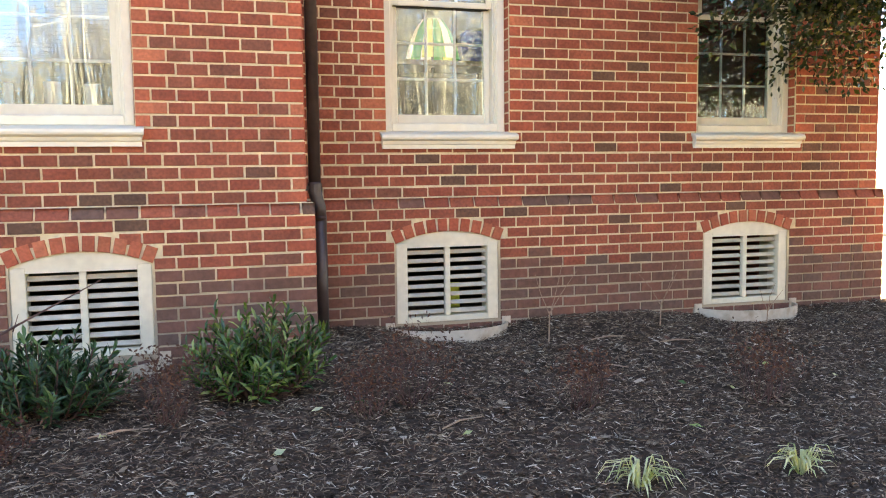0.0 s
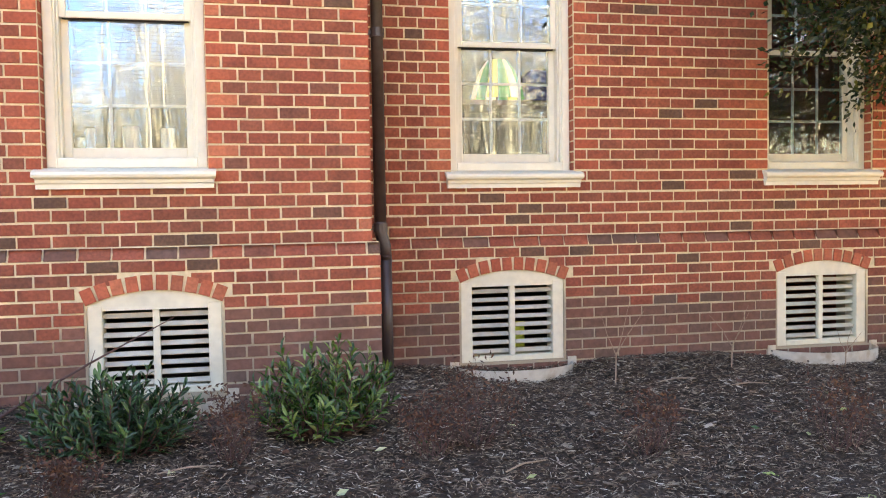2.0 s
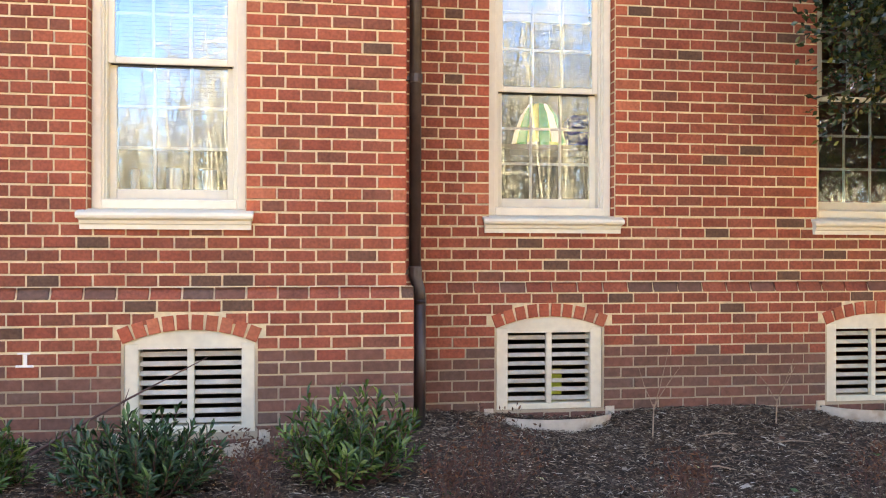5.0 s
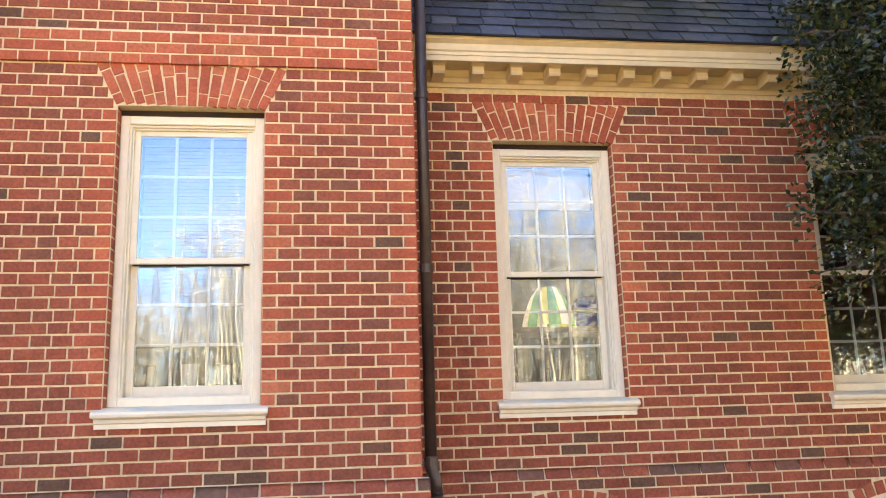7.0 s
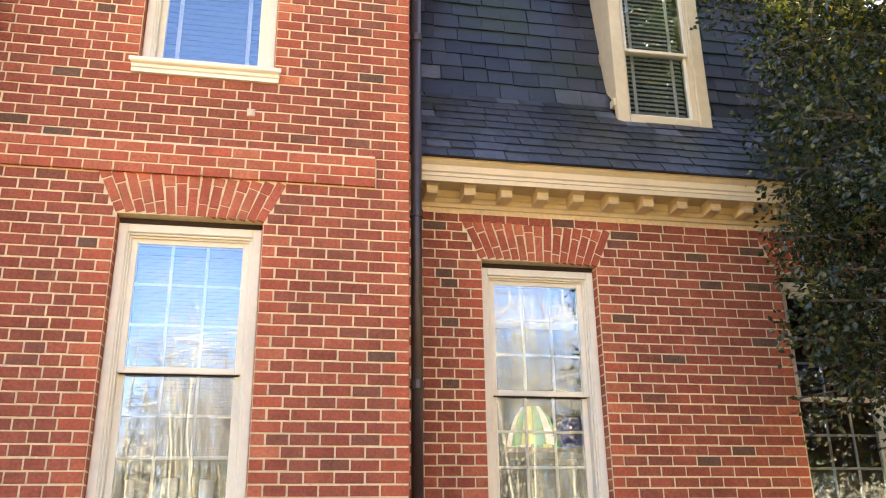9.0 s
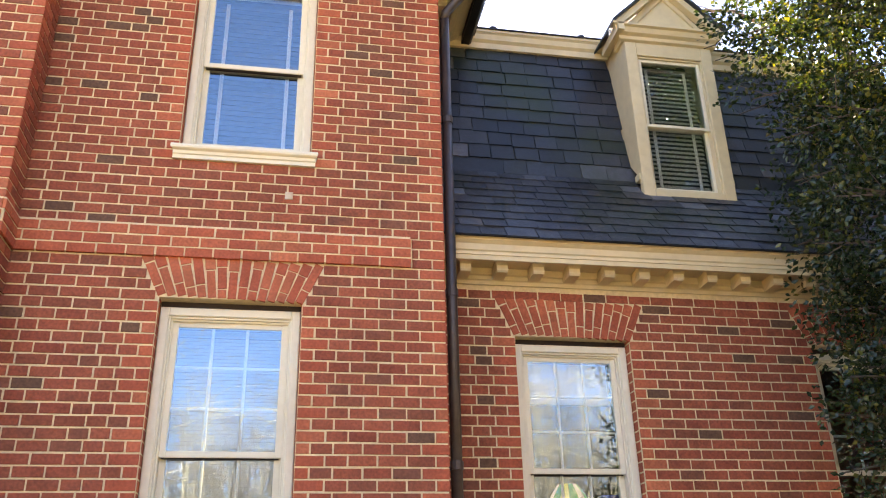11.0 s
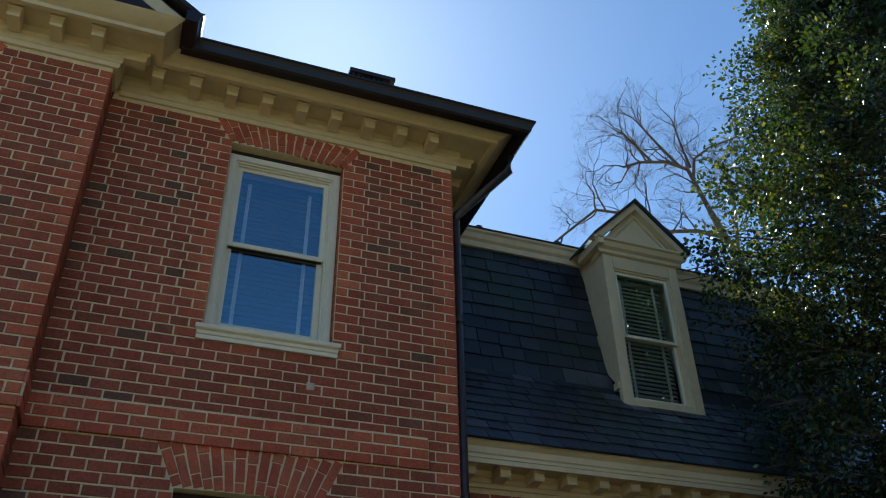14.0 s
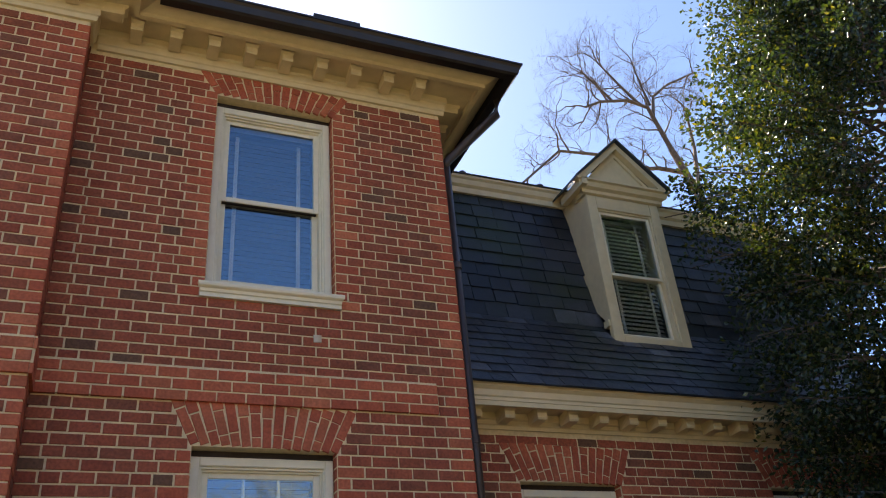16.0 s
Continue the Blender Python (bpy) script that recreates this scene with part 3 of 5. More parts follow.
def window(name, w, y, cols=3, rows=3, label=""):
    """A double-hung window in opening w on a wall whose face is at y."""
    x0, x1, z0, z1 = w
    top = thing(name, (x0, y, z0), label, "window", kind="structure")
    W, H = x1 - x0, z1 - z0
    yf = 0.09
    f = Geo()
    moulding(f, 0.005, W - 0.005, 0.0, H - 0.042, 0.062, yf, yf + 0.20)
    moulding(f, 0.064, W - 0.064, 0.05, H - 0.104, 0.016, yf + 0.018, yf + 0.20)
    moulding(f, 0.080, W - 0.080, 0.052, H - 0.12, 0.014, yf + 0.038, yf + 0.20)
    part("window_frame", f, M_PAINT, top, "cream-painted moulded casing")
    # dark box deepens the shadow between arch and frame
    part("shadow_gap", box(0.005, 0.10, H - 0.040, W - 0.005, 0.25, H - 0.001), M_GAP, top, "dark filler drawn as the shadow gap under the arch")
    a, b = 0.088, W - 0.088
    zb, zt = 0.055, H - 0.126
    mid = zb + (zt - zb) * 0.497
    sash(top, "upper_sash", a, b, mid - 0.022, zt, yf + 0.060, 0.048, 0.045, 0.044, cols, rows)
    sash(top, "lower_sash", a + 0.004, b - 0.004, zb, mid + 0.020, yf + 0.107, 0.048, 0.040, 0.082, cols, rows)
    # thin dark strip paints the shadow the upper sash drops below its rail
    part("weatherstrip", box(a + 0.02, yf + 0.07, mid - 0.027, b - 0.02, yf + 0.106, mid - 0.0225), M_GAP, top, "dark strip drawn as the shadow line under the meeting rail")
    rv = Geo()
    k = math.floor((z0 - Z_WT) / COURSE)
    while Z_WT + COURSE * k < z1:
        lo, hi = max(Z_WT + COURSE * k - z0, 0.0), min(Z_WT + COURSE * (k + 1) - JOINT - z0, H)
        if hi - lo > 0.02:
            rv.box(-0.02, 0.019, lo, 0.003, 0.14, hi)
            rv.box(W - 0.003, 0.019, lo, W + 0.02, 0.14, hi)
        k += 1
    tagged(part("reveal_bricks", rv, M_RUBBED, top), kind="stuff")
    s = sill(top, -0.052, W + 0.052, -0.052, 0.0)
    return top


def blind(at, w, h, gap, mat, label, tapes=False, tilt=0.5, name="window_blind"):
    """A slatted blind: headrail, slats, bottom rail and, where shown, two tapes. Origin at its top left."""
    t = thing(name, at, label, "blind")
    part("headrail", box(0, 0, -0.04, w, 0.04, 0.0), mat, t)
    n = int((h - 0.05) / gap)
    g = Geo().box(0, -0.0006, 0, w, 0.0006, gap * 1.08)
    me = g.mesh("slat", mat)
    for i in range(n):
        part("slat", me, mat, t, m=pose(0, 0.02, -0.05 - gap * (i + 1), -math.degrees(tilt), 0, 0))
    part("bottom_rail", box(0, 0.008, -h - 0.012, w, 0.032, -h + 0.006), mat, t)
    if tapes:
        for u in (0.09, w - 0.125):
            part("ladder_tape", box(u, -0.008, -h, u + 0.032, -0.006, -0.03), M_WHITE, t, "white ladder tape")
    return t


def vent(name, v, y, label):
    """A louvred basement vent: white arched frame, mullion and slats."""
    x0, x1, z0, spring = v
    t = thing(name, (x0, y, z0), label, "vent", kind="structure")
    W, H = x1 - x0, spring - z0
    half = W / 2
    R = (half * half + RISE * RISE) / (2 * RISE)
    fw = 0.088
    curve = [(half + R * math.sin(a), H + RISE - R + R * math.cos(a)) for a in np.linspace(-math.asin(half / R), math.asin(half / R), 15)]
    g = Geo()
    yf, yb = -OUT + 0.012, 0.10
    g.box(0.0, yf, 0.0, fw, yb, H, c=0.005)
    g.box(W - fw, yf, 0.0, W, yb, H, c=0.005)
    g.box(fw, yf + 0.0015, 0.0, W - fw, yb, 0.045, c=0.005)
    inner = H - 0.035
    g.prism([(0.0, H + 0.0005), (fw, H + 0.0005), (fw, inner), (W - fw, inner), (W - fw, H + 0.0005), (W, H + 0.0005)] + [(a, b + 0.001) for a, b in reversed(curve)][1:-1],
            lambda a, b, e: (a, yb if e else yf + 0.001, b))
    part("vent_frame", g, M_VENT, t, "thick cream-painted arched frame")
    part("mullion", box(half - 0.021, yf + 0.012, 0.045, half + 0.021, yf + 0.05, inner, c=0.004), M_VENT, t)
    n = 8
    gap = (inner - 0.05) / n
    for u0, u1 in ((fw, half - 0.021), (half + 0.021, W - fw)):
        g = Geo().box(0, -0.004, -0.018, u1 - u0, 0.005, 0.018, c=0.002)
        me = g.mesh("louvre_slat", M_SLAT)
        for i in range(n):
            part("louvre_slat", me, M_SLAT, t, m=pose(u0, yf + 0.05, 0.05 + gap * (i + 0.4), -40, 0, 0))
    sp = Geo()
    sp.prism([(0.0, H), (0.0, H + RISE + 0.002), (W, H + RISE + 0.002), (W, H)] + [(a, b + 0.001) for a, b in reversed(curve)][1:-1], lambda a, b, e: (a, 0.12 if e else -OUT + 0.008, b))
    part("spandrel", sp, M_MORTAR, t, "mortar above the arched frame")
    return t


# ---- the brick walls ----
THICK = 0.34
def core_at(y):
    return lambda u, d, z: (u, y + 0.004 + d, z)


def hole(w):
    return (w[0], w[1], w[2] - 0.03, w[3])


def vhole(v):
    return (v[0], v[1], v[2], v[3] + RISE)


w1 = wall_core("wall_middle_bay", "red brick wall of the taller bay with pale mortar joints", X01 + 0.01, X12 - 0.004, Z_WT - 0.10, TOP1 + 0.16, [hole(WIN1), hole(WIN3)], core_at(Y1), THICK)
w1p = wall_core("wall_middle_bay_plinth", "mud-splashed brick plinth of the taller bay", X01 + 0.01, X12 + OUT - 0.004, -0.3, Z_WT - 0.075, [vhole(VENT1)], core_at(Y1 - OUT), THICK + OUT - 0.01, M_PLINTH)
w2 = wall_core("wall_low_wing", "red brick wall of the low wing with pale mortar joints", X12 - 0.05, X2R - 0.004, Z_WT - 0.10, TOP2 + 0.16, [hole(WIN2), hole(WIN4)], core_at(Y2), THICK)
w2p = wall_core("wall_low_wing_plinth", "mud-splashed brick plinth of the low wing", X12 + OUT, X2R + OUT - 0.004, -0.3, Z_WT - 0.075, [vhole(VENT2), vhole(VENT3)], core_at(Y2 - OUT), THICK + OUT - 0.01, M_PLINTH)
w0 = wall_core("wall_pavilion", "red brick wall of the projecting gabled pavilion", X0L, X01 - 0.004, -0.3, TOP1 + 0.16, [hole(WIN5)], core_at(Y0), THICK)

b1 = Bricks(w1, (0, Y1, 0), 0, lambda u, z: u > -0.83 and 1.0 < z < 3.9)
lay_wall(b1, X01, X12, TOP1, [WIN1, WIN3], [VENT1], [(WIN1, BAND[0] - WIN1[3]), (WIN3, TOP1 - WIN3[3])], 0, 1, (*BAND, X01, X12 - 0.26), 1, "r", X12 + JOINT)
lay_jack(b1, WIN1, BAND[0] - WIN1[3] - 0.008)
lay_jack(b1, WIN3, TOP1 - WIN3[3])
lay_vent_arch(b1, VENT1, OUT)
b2 = Bricks(w2, (0, Y2, 0), 0, lambda u, z: 0.23 < u < 2.6 and 0.9 < z < 2.4)
lay_wall(b2, X12, X2R, TOP2, [WIN2, WIN4], [VENT2, VENT3], [(WIN2, 0.318), (WIN4, 0.318)], 0, 1, None, 2, "r", X12 + 0.007, lift=0.016, at_window=1,
         bond=lambda a: (2.117, 0.2073) if a > WIN2[1] - 0.01 else (X12 + 0.007, PITCH))
lay_jack(b2, WIN2, 0.318)
lay_jack(b2, WIN4, 0.318)
lay_vent_arch(b2, VENT2, OUT)
lay_vent_arch(b2, VENT3, OUT)
b0 = Bricks(w0, (0, Y0, 0), 0, lambda u, z: u > -3.83 and 3.6 < z < 6.9)
lay_wall(b0, X0L, X01, TOP1, [WIN5], [], [(WIN5, TOP1 - WIN5[3])], 2, 2, (*BAND, X0L, X01), 3, False, X01 + JOINT + PITCH / 2)
lay_jack(b0, WIN5, TOP1 - WIN5[3])
b0s = Bricks(w0, (X01, Y0, 0), 90, lambda u, z: False)
lay_wall(b0s, 0.0, -Y0, TOP1, [], [], [], 1, 0, (*BAND, -0.02, -Y0), 4)
b1s = Bricks(w1, (X12, 0, 0), 90, lambda u, z: False)
lay_wall(b1s, 0.0, 0.6, TOP1, [], [], [], 2, 0, None, 5)

for nm, lab, co, zt in (("wall_bay_return", "red brick return of the taller bay", (X12 - 0.344, Y1 + THICK + 0.004, X12 - 0.004, 9.0), TOP1 + 0.16),
                        ("wall_wing_end", "red brick end wall of the low wing", (X2R - 0.344, Y2 + THICK + 0.004, X2R - 0.004, 9.0), TOP2 + 0.16),
                        ("wall_pavilion_return", "red brick return of the pavilion", (X01 - 0.344, Y0 + THICK + 0.006, X01 - 0.004, 0.6), TOP1 + 0.16),
                        ("wall_pavilion_end", "red brick far side of the pavilion", (X0L, Y0 + THICK + 0.004, X0L + 0.34, 9.0), TOP1 + 0.16),
                        ("wall_rear", "plain rear brick wall of the house", (X0L, 9.0, X2R, 9.3), TOP2 + 0.16)):
    tagged(part(nm, box(co[0], co[1], -0.3, co[2], co[3], zt), M_BRICK), lab, "wall", kind="structure")
bend = Bricks(bpy.data.objects["wall_wing_end"], (X2R, Y2, 0), 90, lambda u, z: False)
lay_wall(bend, 0.0, 4.0, TOP2, [], [], [], 2, 0, None, 6)
for b in (b0, b0s, b1, b1s, b2, bend):
    b.finish()

for wall, x0, x1, y in ((w1, X01, X12 - 0.26, Y1), (w0, X0L, X01, Y0)):
    part("band_mortar", box(x0 + 0.002, y - 0.018, BAND[0] + 0.002, x1 - 0.002, y + 0.003, BAND[1] - 0.006), M_MORTAR, wall)
part("band_mortar", box(X01 - 0.003, Y0 - 0.012, BAND[0] + 0.002, X01 + 0.018, -0.002, BAND[1] - 0.006), M_MORTAR, w0)
for wall, x0, x1, y in ((w1p, X01, X12 + OUT, Y1), (w2p, X12 + OUT, X2R + OUT, Y2)):
    part("water_table_mortar", Geo().prism([(-OUT + 0.006, Z_WT - COURSE - 0.006), (-0.001, Z_WT - 0.004), (0.003, Z_WT - 0.004), (0.003, Z_WT - COURSE - 0.006)], lambda p, q, e: (x1 - 0.004 if e else x0 + 0.004, y + p, q)), M_MORTAR, wall)

# rooms behind the windows; walls and ceilings take their shade from a near-black colour
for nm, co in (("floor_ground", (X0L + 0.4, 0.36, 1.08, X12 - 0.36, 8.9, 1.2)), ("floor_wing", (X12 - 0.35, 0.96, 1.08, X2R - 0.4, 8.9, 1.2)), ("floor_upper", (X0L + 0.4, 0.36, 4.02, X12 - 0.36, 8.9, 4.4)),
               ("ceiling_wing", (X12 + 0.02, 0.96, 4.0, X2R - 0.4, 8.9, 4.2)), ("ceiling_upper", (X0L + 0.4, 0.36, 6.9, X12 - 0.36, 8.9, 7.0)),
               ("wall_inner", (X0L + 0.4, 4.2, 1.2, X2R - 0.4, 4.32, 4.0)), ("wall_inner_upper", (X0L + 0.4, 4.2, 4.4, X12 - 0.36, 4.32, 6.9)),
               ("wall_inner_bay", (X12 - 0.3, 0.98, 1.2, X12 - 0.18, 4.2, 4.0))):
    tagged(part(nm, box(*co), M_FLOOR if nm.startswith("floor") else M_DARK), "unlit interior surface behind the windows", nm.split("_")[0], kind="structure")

window("window_1", WIN1, Y1, label="tall cream double-hung window with three-by-three lights")
window("window_2", WIN2, Y2, label="tall cream double-hung window with a striped shade behind it")
window("window_3", WIN3, Y1, 1, 1, label="upper cream double-hung window with closed slatted blinds")
window("window_4", WIN4, Y2, label="tall cream double-hung window partly behind a holly tree")
window("window_5", WIN5, Y0, 1, 1, label="upper cream double-hung window of the pavilion")
vent("vent_1", VENT1, Y1, "cream louvred basement vent under a brick arch, behind a shrub")
vent("vent_2", VENT2, Y2, "cream louvred basement vent with a yellow tag inside")
vent("vent_3", VENT3, Y2, "cream louvred basement vent at the far end of the wing")
blind((WIN1[0] + 0.12, Y1 + 0.32, WIN1[3] - 0.14), WIN1[1] - WIN1[0] - 0.24, 1.48, 0.026, M_BLIND, "white narrow-slatted blind let most of the way down", tilt=0.35)
blind((WIN3[0] + 0.12, Y1 + 0.32, WIN3[3] - 0.14), WIN3[1] - WIN3[0] - 0.24, 1.54, 0.05, M_BLINDSHADED, "slatted blind coloured dark for its shaded slats, with two white tapes, let down", True, 0.35)
blind((WIN5[0] + 0.12, Y0 + 0.32, WIN5[3] - 0.14), WIN5[1] - WIN5[0] - 0.24, 1.54, 0.05, M_BLINDSHADED, "slatted blind coloured dark for its shaded slats, with two white tapes, let down", True, 0.35)


# ---- cornices ----
def run(prof, x0, x1, y, z):
    """A straight moulding along x: profile points are (out from the face, up)."""
    return Geo().prism(prof, lambda a, b, e: (x1 if e else x0, y - a, z + b))


def modillion():
    g = Geo()
    g.prism([(0, 0.0), (0.165, 0.004), (0.175, 0.02), (0.175, 0.062), (0.20, 0.080), (0.20, 0.105), (0, 0.105)], lambda a, b, e: (((0.104 if b > 0.07 and a > 0.1 else 0.094) if e else (-0.010 if b > 0.07 and a > 0.1 else 0.0)), -a, b))
    return g.mesh("modillion", M_TRIM)


MODILLION = modillion()

# low wing
c2 = thing("wing_cornice", (X12, Y2, TOP2), "cream wooden cornice with small square modillions", "cornice", kind="structure")
X2E = X2R + 0.36
L2 = X2E - X12
part("frieze", Geo().prism([(-0.05, 0), (0.018, 0), (0.022, 0.03), (0.034, 0.04), (0.034, 0.07), (0.05, 0.08), (0.05, 0.135), (-0.05, 0.135)], lambda a, b, e: ((L2 - 0.34) * e, -a, b)), M_TRIM, c2)
part("soffit", box(0, -0.33, 0.135, L2 - 0.03, 0.30, 0.15), M_TRIM, c2)
part("crown", Geo().prism([(0.28, 0.095), (0.318, 0.095), (0.322, 0.165), (0.335, 0.175), (0.34, 0.225), (0.375, 0.25), (0.375, 0.275), (0.28, 0.275)], lambda a, b, e: (L2 * e, -a, b)), M_TRIM, c2)
u = 0.20
while u < L2 - 0.45:
    part("modillion", MODILLION, M_TRIM, c2, m=pose(u, -0.05, 0.030))
    u += 0.3085

# taller bay and pavilion
def high_cornice(name, x0, x1, y, label, right, left=0.0):
    t = thing(name, (x0, y, TOP1), label, "cornice", kind="structure")
    L = x1 - x0
    part("frieze", Geo().prism([(-0.05, 0), (0.02, 0), (0.026, 0.04), (0.04, 0.05), (0.04, 0.12), (0.056, 0.135), (0.056, 0.20), (-0.05, 0.20)], lambda a, b, e: ((L + right * (0.02 + max(a, 0))) * e, -a, b)), M_TRIM, t)
    return t


c1 = high_cornice("bay_cornice", X01 + 0.056, X12, Y1, "cream modillioned cornice of the taller bay", 1)
L1 = X12 - X01 - 0.056
OV, SO = 0.485, 0.34
part("soffit", box(0.286, -SO, 0.2012, L1 + SO, 0.0, 0.2212), M_TRIM, c1)
part("side_soffit", box(L1 - 0.1, 0.001, 0.2005, L1 + SO, 9.0, 0.2205), M_TRIM, c1)
CROWN = [(0.30, 0.15), (0.345, 0.15), (0.35, 0.185), (0.38, 0.195), (0.42, 0.215), (0.46, 0.24), (OV, 0.26), (0.30, 0.26)]
part("crown", Geo().prism(CROWN, lambda a, b, e: ((L1 + a) if e else 0.29, -a, b)), M_TRIM, c1)
part("side_crown", Geo().prism(CROWN, lambda a, b, e: (L1 + a, 9.0 if e else -a, b + 0.001)), M_TRIM, c1)
part("side_frieze", box(L1 - 0.02, 0.0, 0.001, L1 + 0.045, 9.0, 0.20), M_TRIM, c1)
u = 0.235
while u < L1 - 0.05:
    part("modillion", MODILLION, M_TRIM, c1, m=pose(u, -0.056, 0.095))
    u += 0.31
for k in range(14):
    part("modillion", MODILLION, M_TRIM, c1, m=pose(L1 + 0.045, 0.02 + 0.31 * k, 0.095, 0, 0, 90))

c0 = high_cornice("pavilion_cornice", X0L, X01, Y0, "cream modillioned cornice below the pavilion's gable", 1)
L0 = X01 - X0L
part("soffit", box(-SO, -SO, 0.20, L0 + SO, 0.3, 0.22), M_TRIM, c0)
part("crown", Geo().prism(CROWN, lambda a, b, e: ((L0 + a) if e else -a, -a, b)), M_TRIM, c0)
part("side_crown", Geo().prism(CROWN, lambda a, b, e: (L0 + a, (-Y0 - SO + 0.03) if e else -a, b + 0.001)), M_TRIM, c0)
part("side_frieze", Geo().prism([(-0.03, 0.001), (0.02, 0.001), (0.026, 0.04), (0.04, 0.05), (0.04, 0.12), (0.056, 0.135), (0.056, 0.20), (-0.03, 0.20)], lambda a, b, e: (L0 + a, (-Y0 - 0.03) if e else -max(a, 0), b)), M_TRIM, c0)
u = L0 - 0.20
while u > 0:
    part("modillion", MODILLION, M_TRIM, c0, m=pose(u, -0.056, 0.095))
    u -= 0.31
part("modillion", MODILLION, M_TRIM, c0, m=pose(L0 + 0.056, -0.05, 0.095, 0, 0, 90))
apex = L0 / 2
part("tympanum", Geo().prism([(-0.1, 0.262), (L0 + 0.1, 0.262), (apex, 0.262 + (apex + 0.1) * 0.72)], lambda a, b, e: (a, -0.02 + 0.1 * e, b)), M_TRIM, c0)
for s in (-1, 1):
    part("raking_crown", Geo().prism([(apex + s * (apex + OV), 0.262), (apex + s * (apex + OV - 0.2), 0.262), (apex, 0.262 + (apex + OV - 0.2) * 0.72), (apex, 0.262 + (apex + OV) * 0.72)],
                                     lambda a, b, e: (a, -OV + 0.02 + 0.5 * e, b)), M_TRIM, c0)


# ---- gutters, main roof, chimney ----
def gutter(name, prof, at, label):
    t = tagged(new(name), label, "gutter")
    part("trough", Geo().prism(prof, at), M_GUTTER, t)
    part("lip", Geo().prism([(0.131, 0.098), (0.138, 0.098), (0.138, 0.118), (0.131, 0.118)], at), M_GUTTER, t, "rolled front lip")
    return t


GZ = TOP1 + 0.165
GP = [(0.0, 0.005), (0.08, 0.0), (0.10, 0.015), (0.115, 0.075), (0.13, 0.095), (0.13, 0.115), (0.0, 0.115)]
gutter("gutter", GP, lambda a, b, e: ((X12 + OV + a) if e else X01 + OV + 0.0, Y1 - OV - a, GZ + b), "dark metal gutter along the front eaves")
gutter("gutter", GP, lambda a, b, e: (X12 + OV + a, 9.0 if e else Y1 - OV - a, GZ + b + 0.001), "dark metal gutter along the side eaves")
gutter("gutter", GP, lambda a, b, e: (X01 + OV + a, Y1 - OV - 0.02 if e else Y0 - OV - 0.08, GZ + b + 0.002), "short dark metal gutter beside the pavilion's gable")
roof = Geo()
ez, e0, e1, ey = GZ + 0.10, X0L - OV, X12 + OV + 0.02, Y1 - OV - 0.02
rz = ez + 3.4
roof.face([(e0, ey, ez), (e1, ey, ez), (e1 - 3.6, 4.4, rz), (e0 + 3.6, 4.4, rz)])
roof.face([(e1, ey, ez), (e1, 9.3, ez), (e1 - 3.6, 4.4, rz)])
roof.face([(e1, 9.3, ez), (e0, 9.3, ez), (e0 + 3.6, 4.4, rz), (e1 - 3.6, 4.4, rz)])
roof.face([(e0, 9.3, ez), (e0, ey, ez), (e0 + 3.6, 4.4, rz)])
roof.face([(e0, 9.3, ez), (e1, 9.3, ez), (e1, ey, ez), (e0, ey, ez)])
tagged(part("main_roof", roof, M_SLATE), "dark hipped slate roof over the taller block", "roof", kind="structure")
gable = Geo()
ac = (X0L + X01) / 2
gable.prism([(X0L - OV - 0.06, ez - 0.02), (X01 + OV + 0.06, ez - 0.02), (ac, ez - 0.02 + (L0 / 2 + OV + 0.06) * 0.72), ], lambda a, b, e: (a, Y0 - OV + 0.03 + 3.0 * e, b))
for s in (-1, 1):
    ed = L0 / 2 + OV + 0.10
    gable.prism([(ac + s * ed, ez - 0.01), (ac + s * ed, ez + 0.035), (ac, ez + 0.035 + ed * 0.72), (ac, ez - 0.01 + ed * 0.72)], lambda a, b, e: (a, Y0 - OV - 0.07 + 3.0 * e, b))
tagged(part("pavilion_roof", gable, M_GUTTER), "dark gable roof edge of the pavilion", "roof", kind="structure")
ch = thing("chimney", (0.16, 4.2, 9.8), "dark brick chimney with a louvred cap above the ridge", "chimney")
part("stack", box(0, 0, 0, 0.72, 0.72, 2.3), M_MUDDY, ch)
part("cap", box(-0.04, -0.04, 2.5, 0.76, 0.76, 2.58), M_GUTTER, ch)
for i in range(8):
    part("louvre", box(0.01 + 0.09 * i, 0, 2.3, 0.05 + 0.09 * i, 0.03, 2.5), M_GUTTER, ch)

# downspout of the low wing, from the high gutter down the inner corner
PX, PY = 0.310, 0.12
ds = thing("downspout", (PX, PY, 0.0), "dark brown round downspout in the inner corner", "downspout")
part("pipe", Geo().tube([(0, 0, 1.10), (0, 0, 6.36)], 0.042, 12), M_PIPE, ds, smooth=True)
part("elbow", Geo().tube([(0, 0, 1.16), (0.0, 0.0, 1.09), (0.028, -0.01, 0.99), (0.032, -0.012, 0.90)], 0.044, 12), M_PIPE, ds, smooth=True)
part("lower_pipe", Geo().tube([(0.032, -0.012, 0.93), (0.032, -0.012, 0.02)], 0.042, 12), M_PIPE, ds, smooth=True)
part("offset", Geo().tube([(0, 0, 6.34), (0.01, -0.01, 6.42), (0.45, -0.30, 6.86), (0.47, -0.31, 7.04)], 0.042, 12), M_PIPE, ds, smooth=True)
for z in (1.12, 2.45, 3.75, 5.3):
    part("collar", Geo().tube([(0, 0, z - 0.03), (0, 0, z + 0.03)], 0.05, 12), M_PIPE, ds)
    part("strap", box(-0.072, -0.02, z - 0.015, -0.03, 0.02, z + 0.015), M_PIPE, ds)

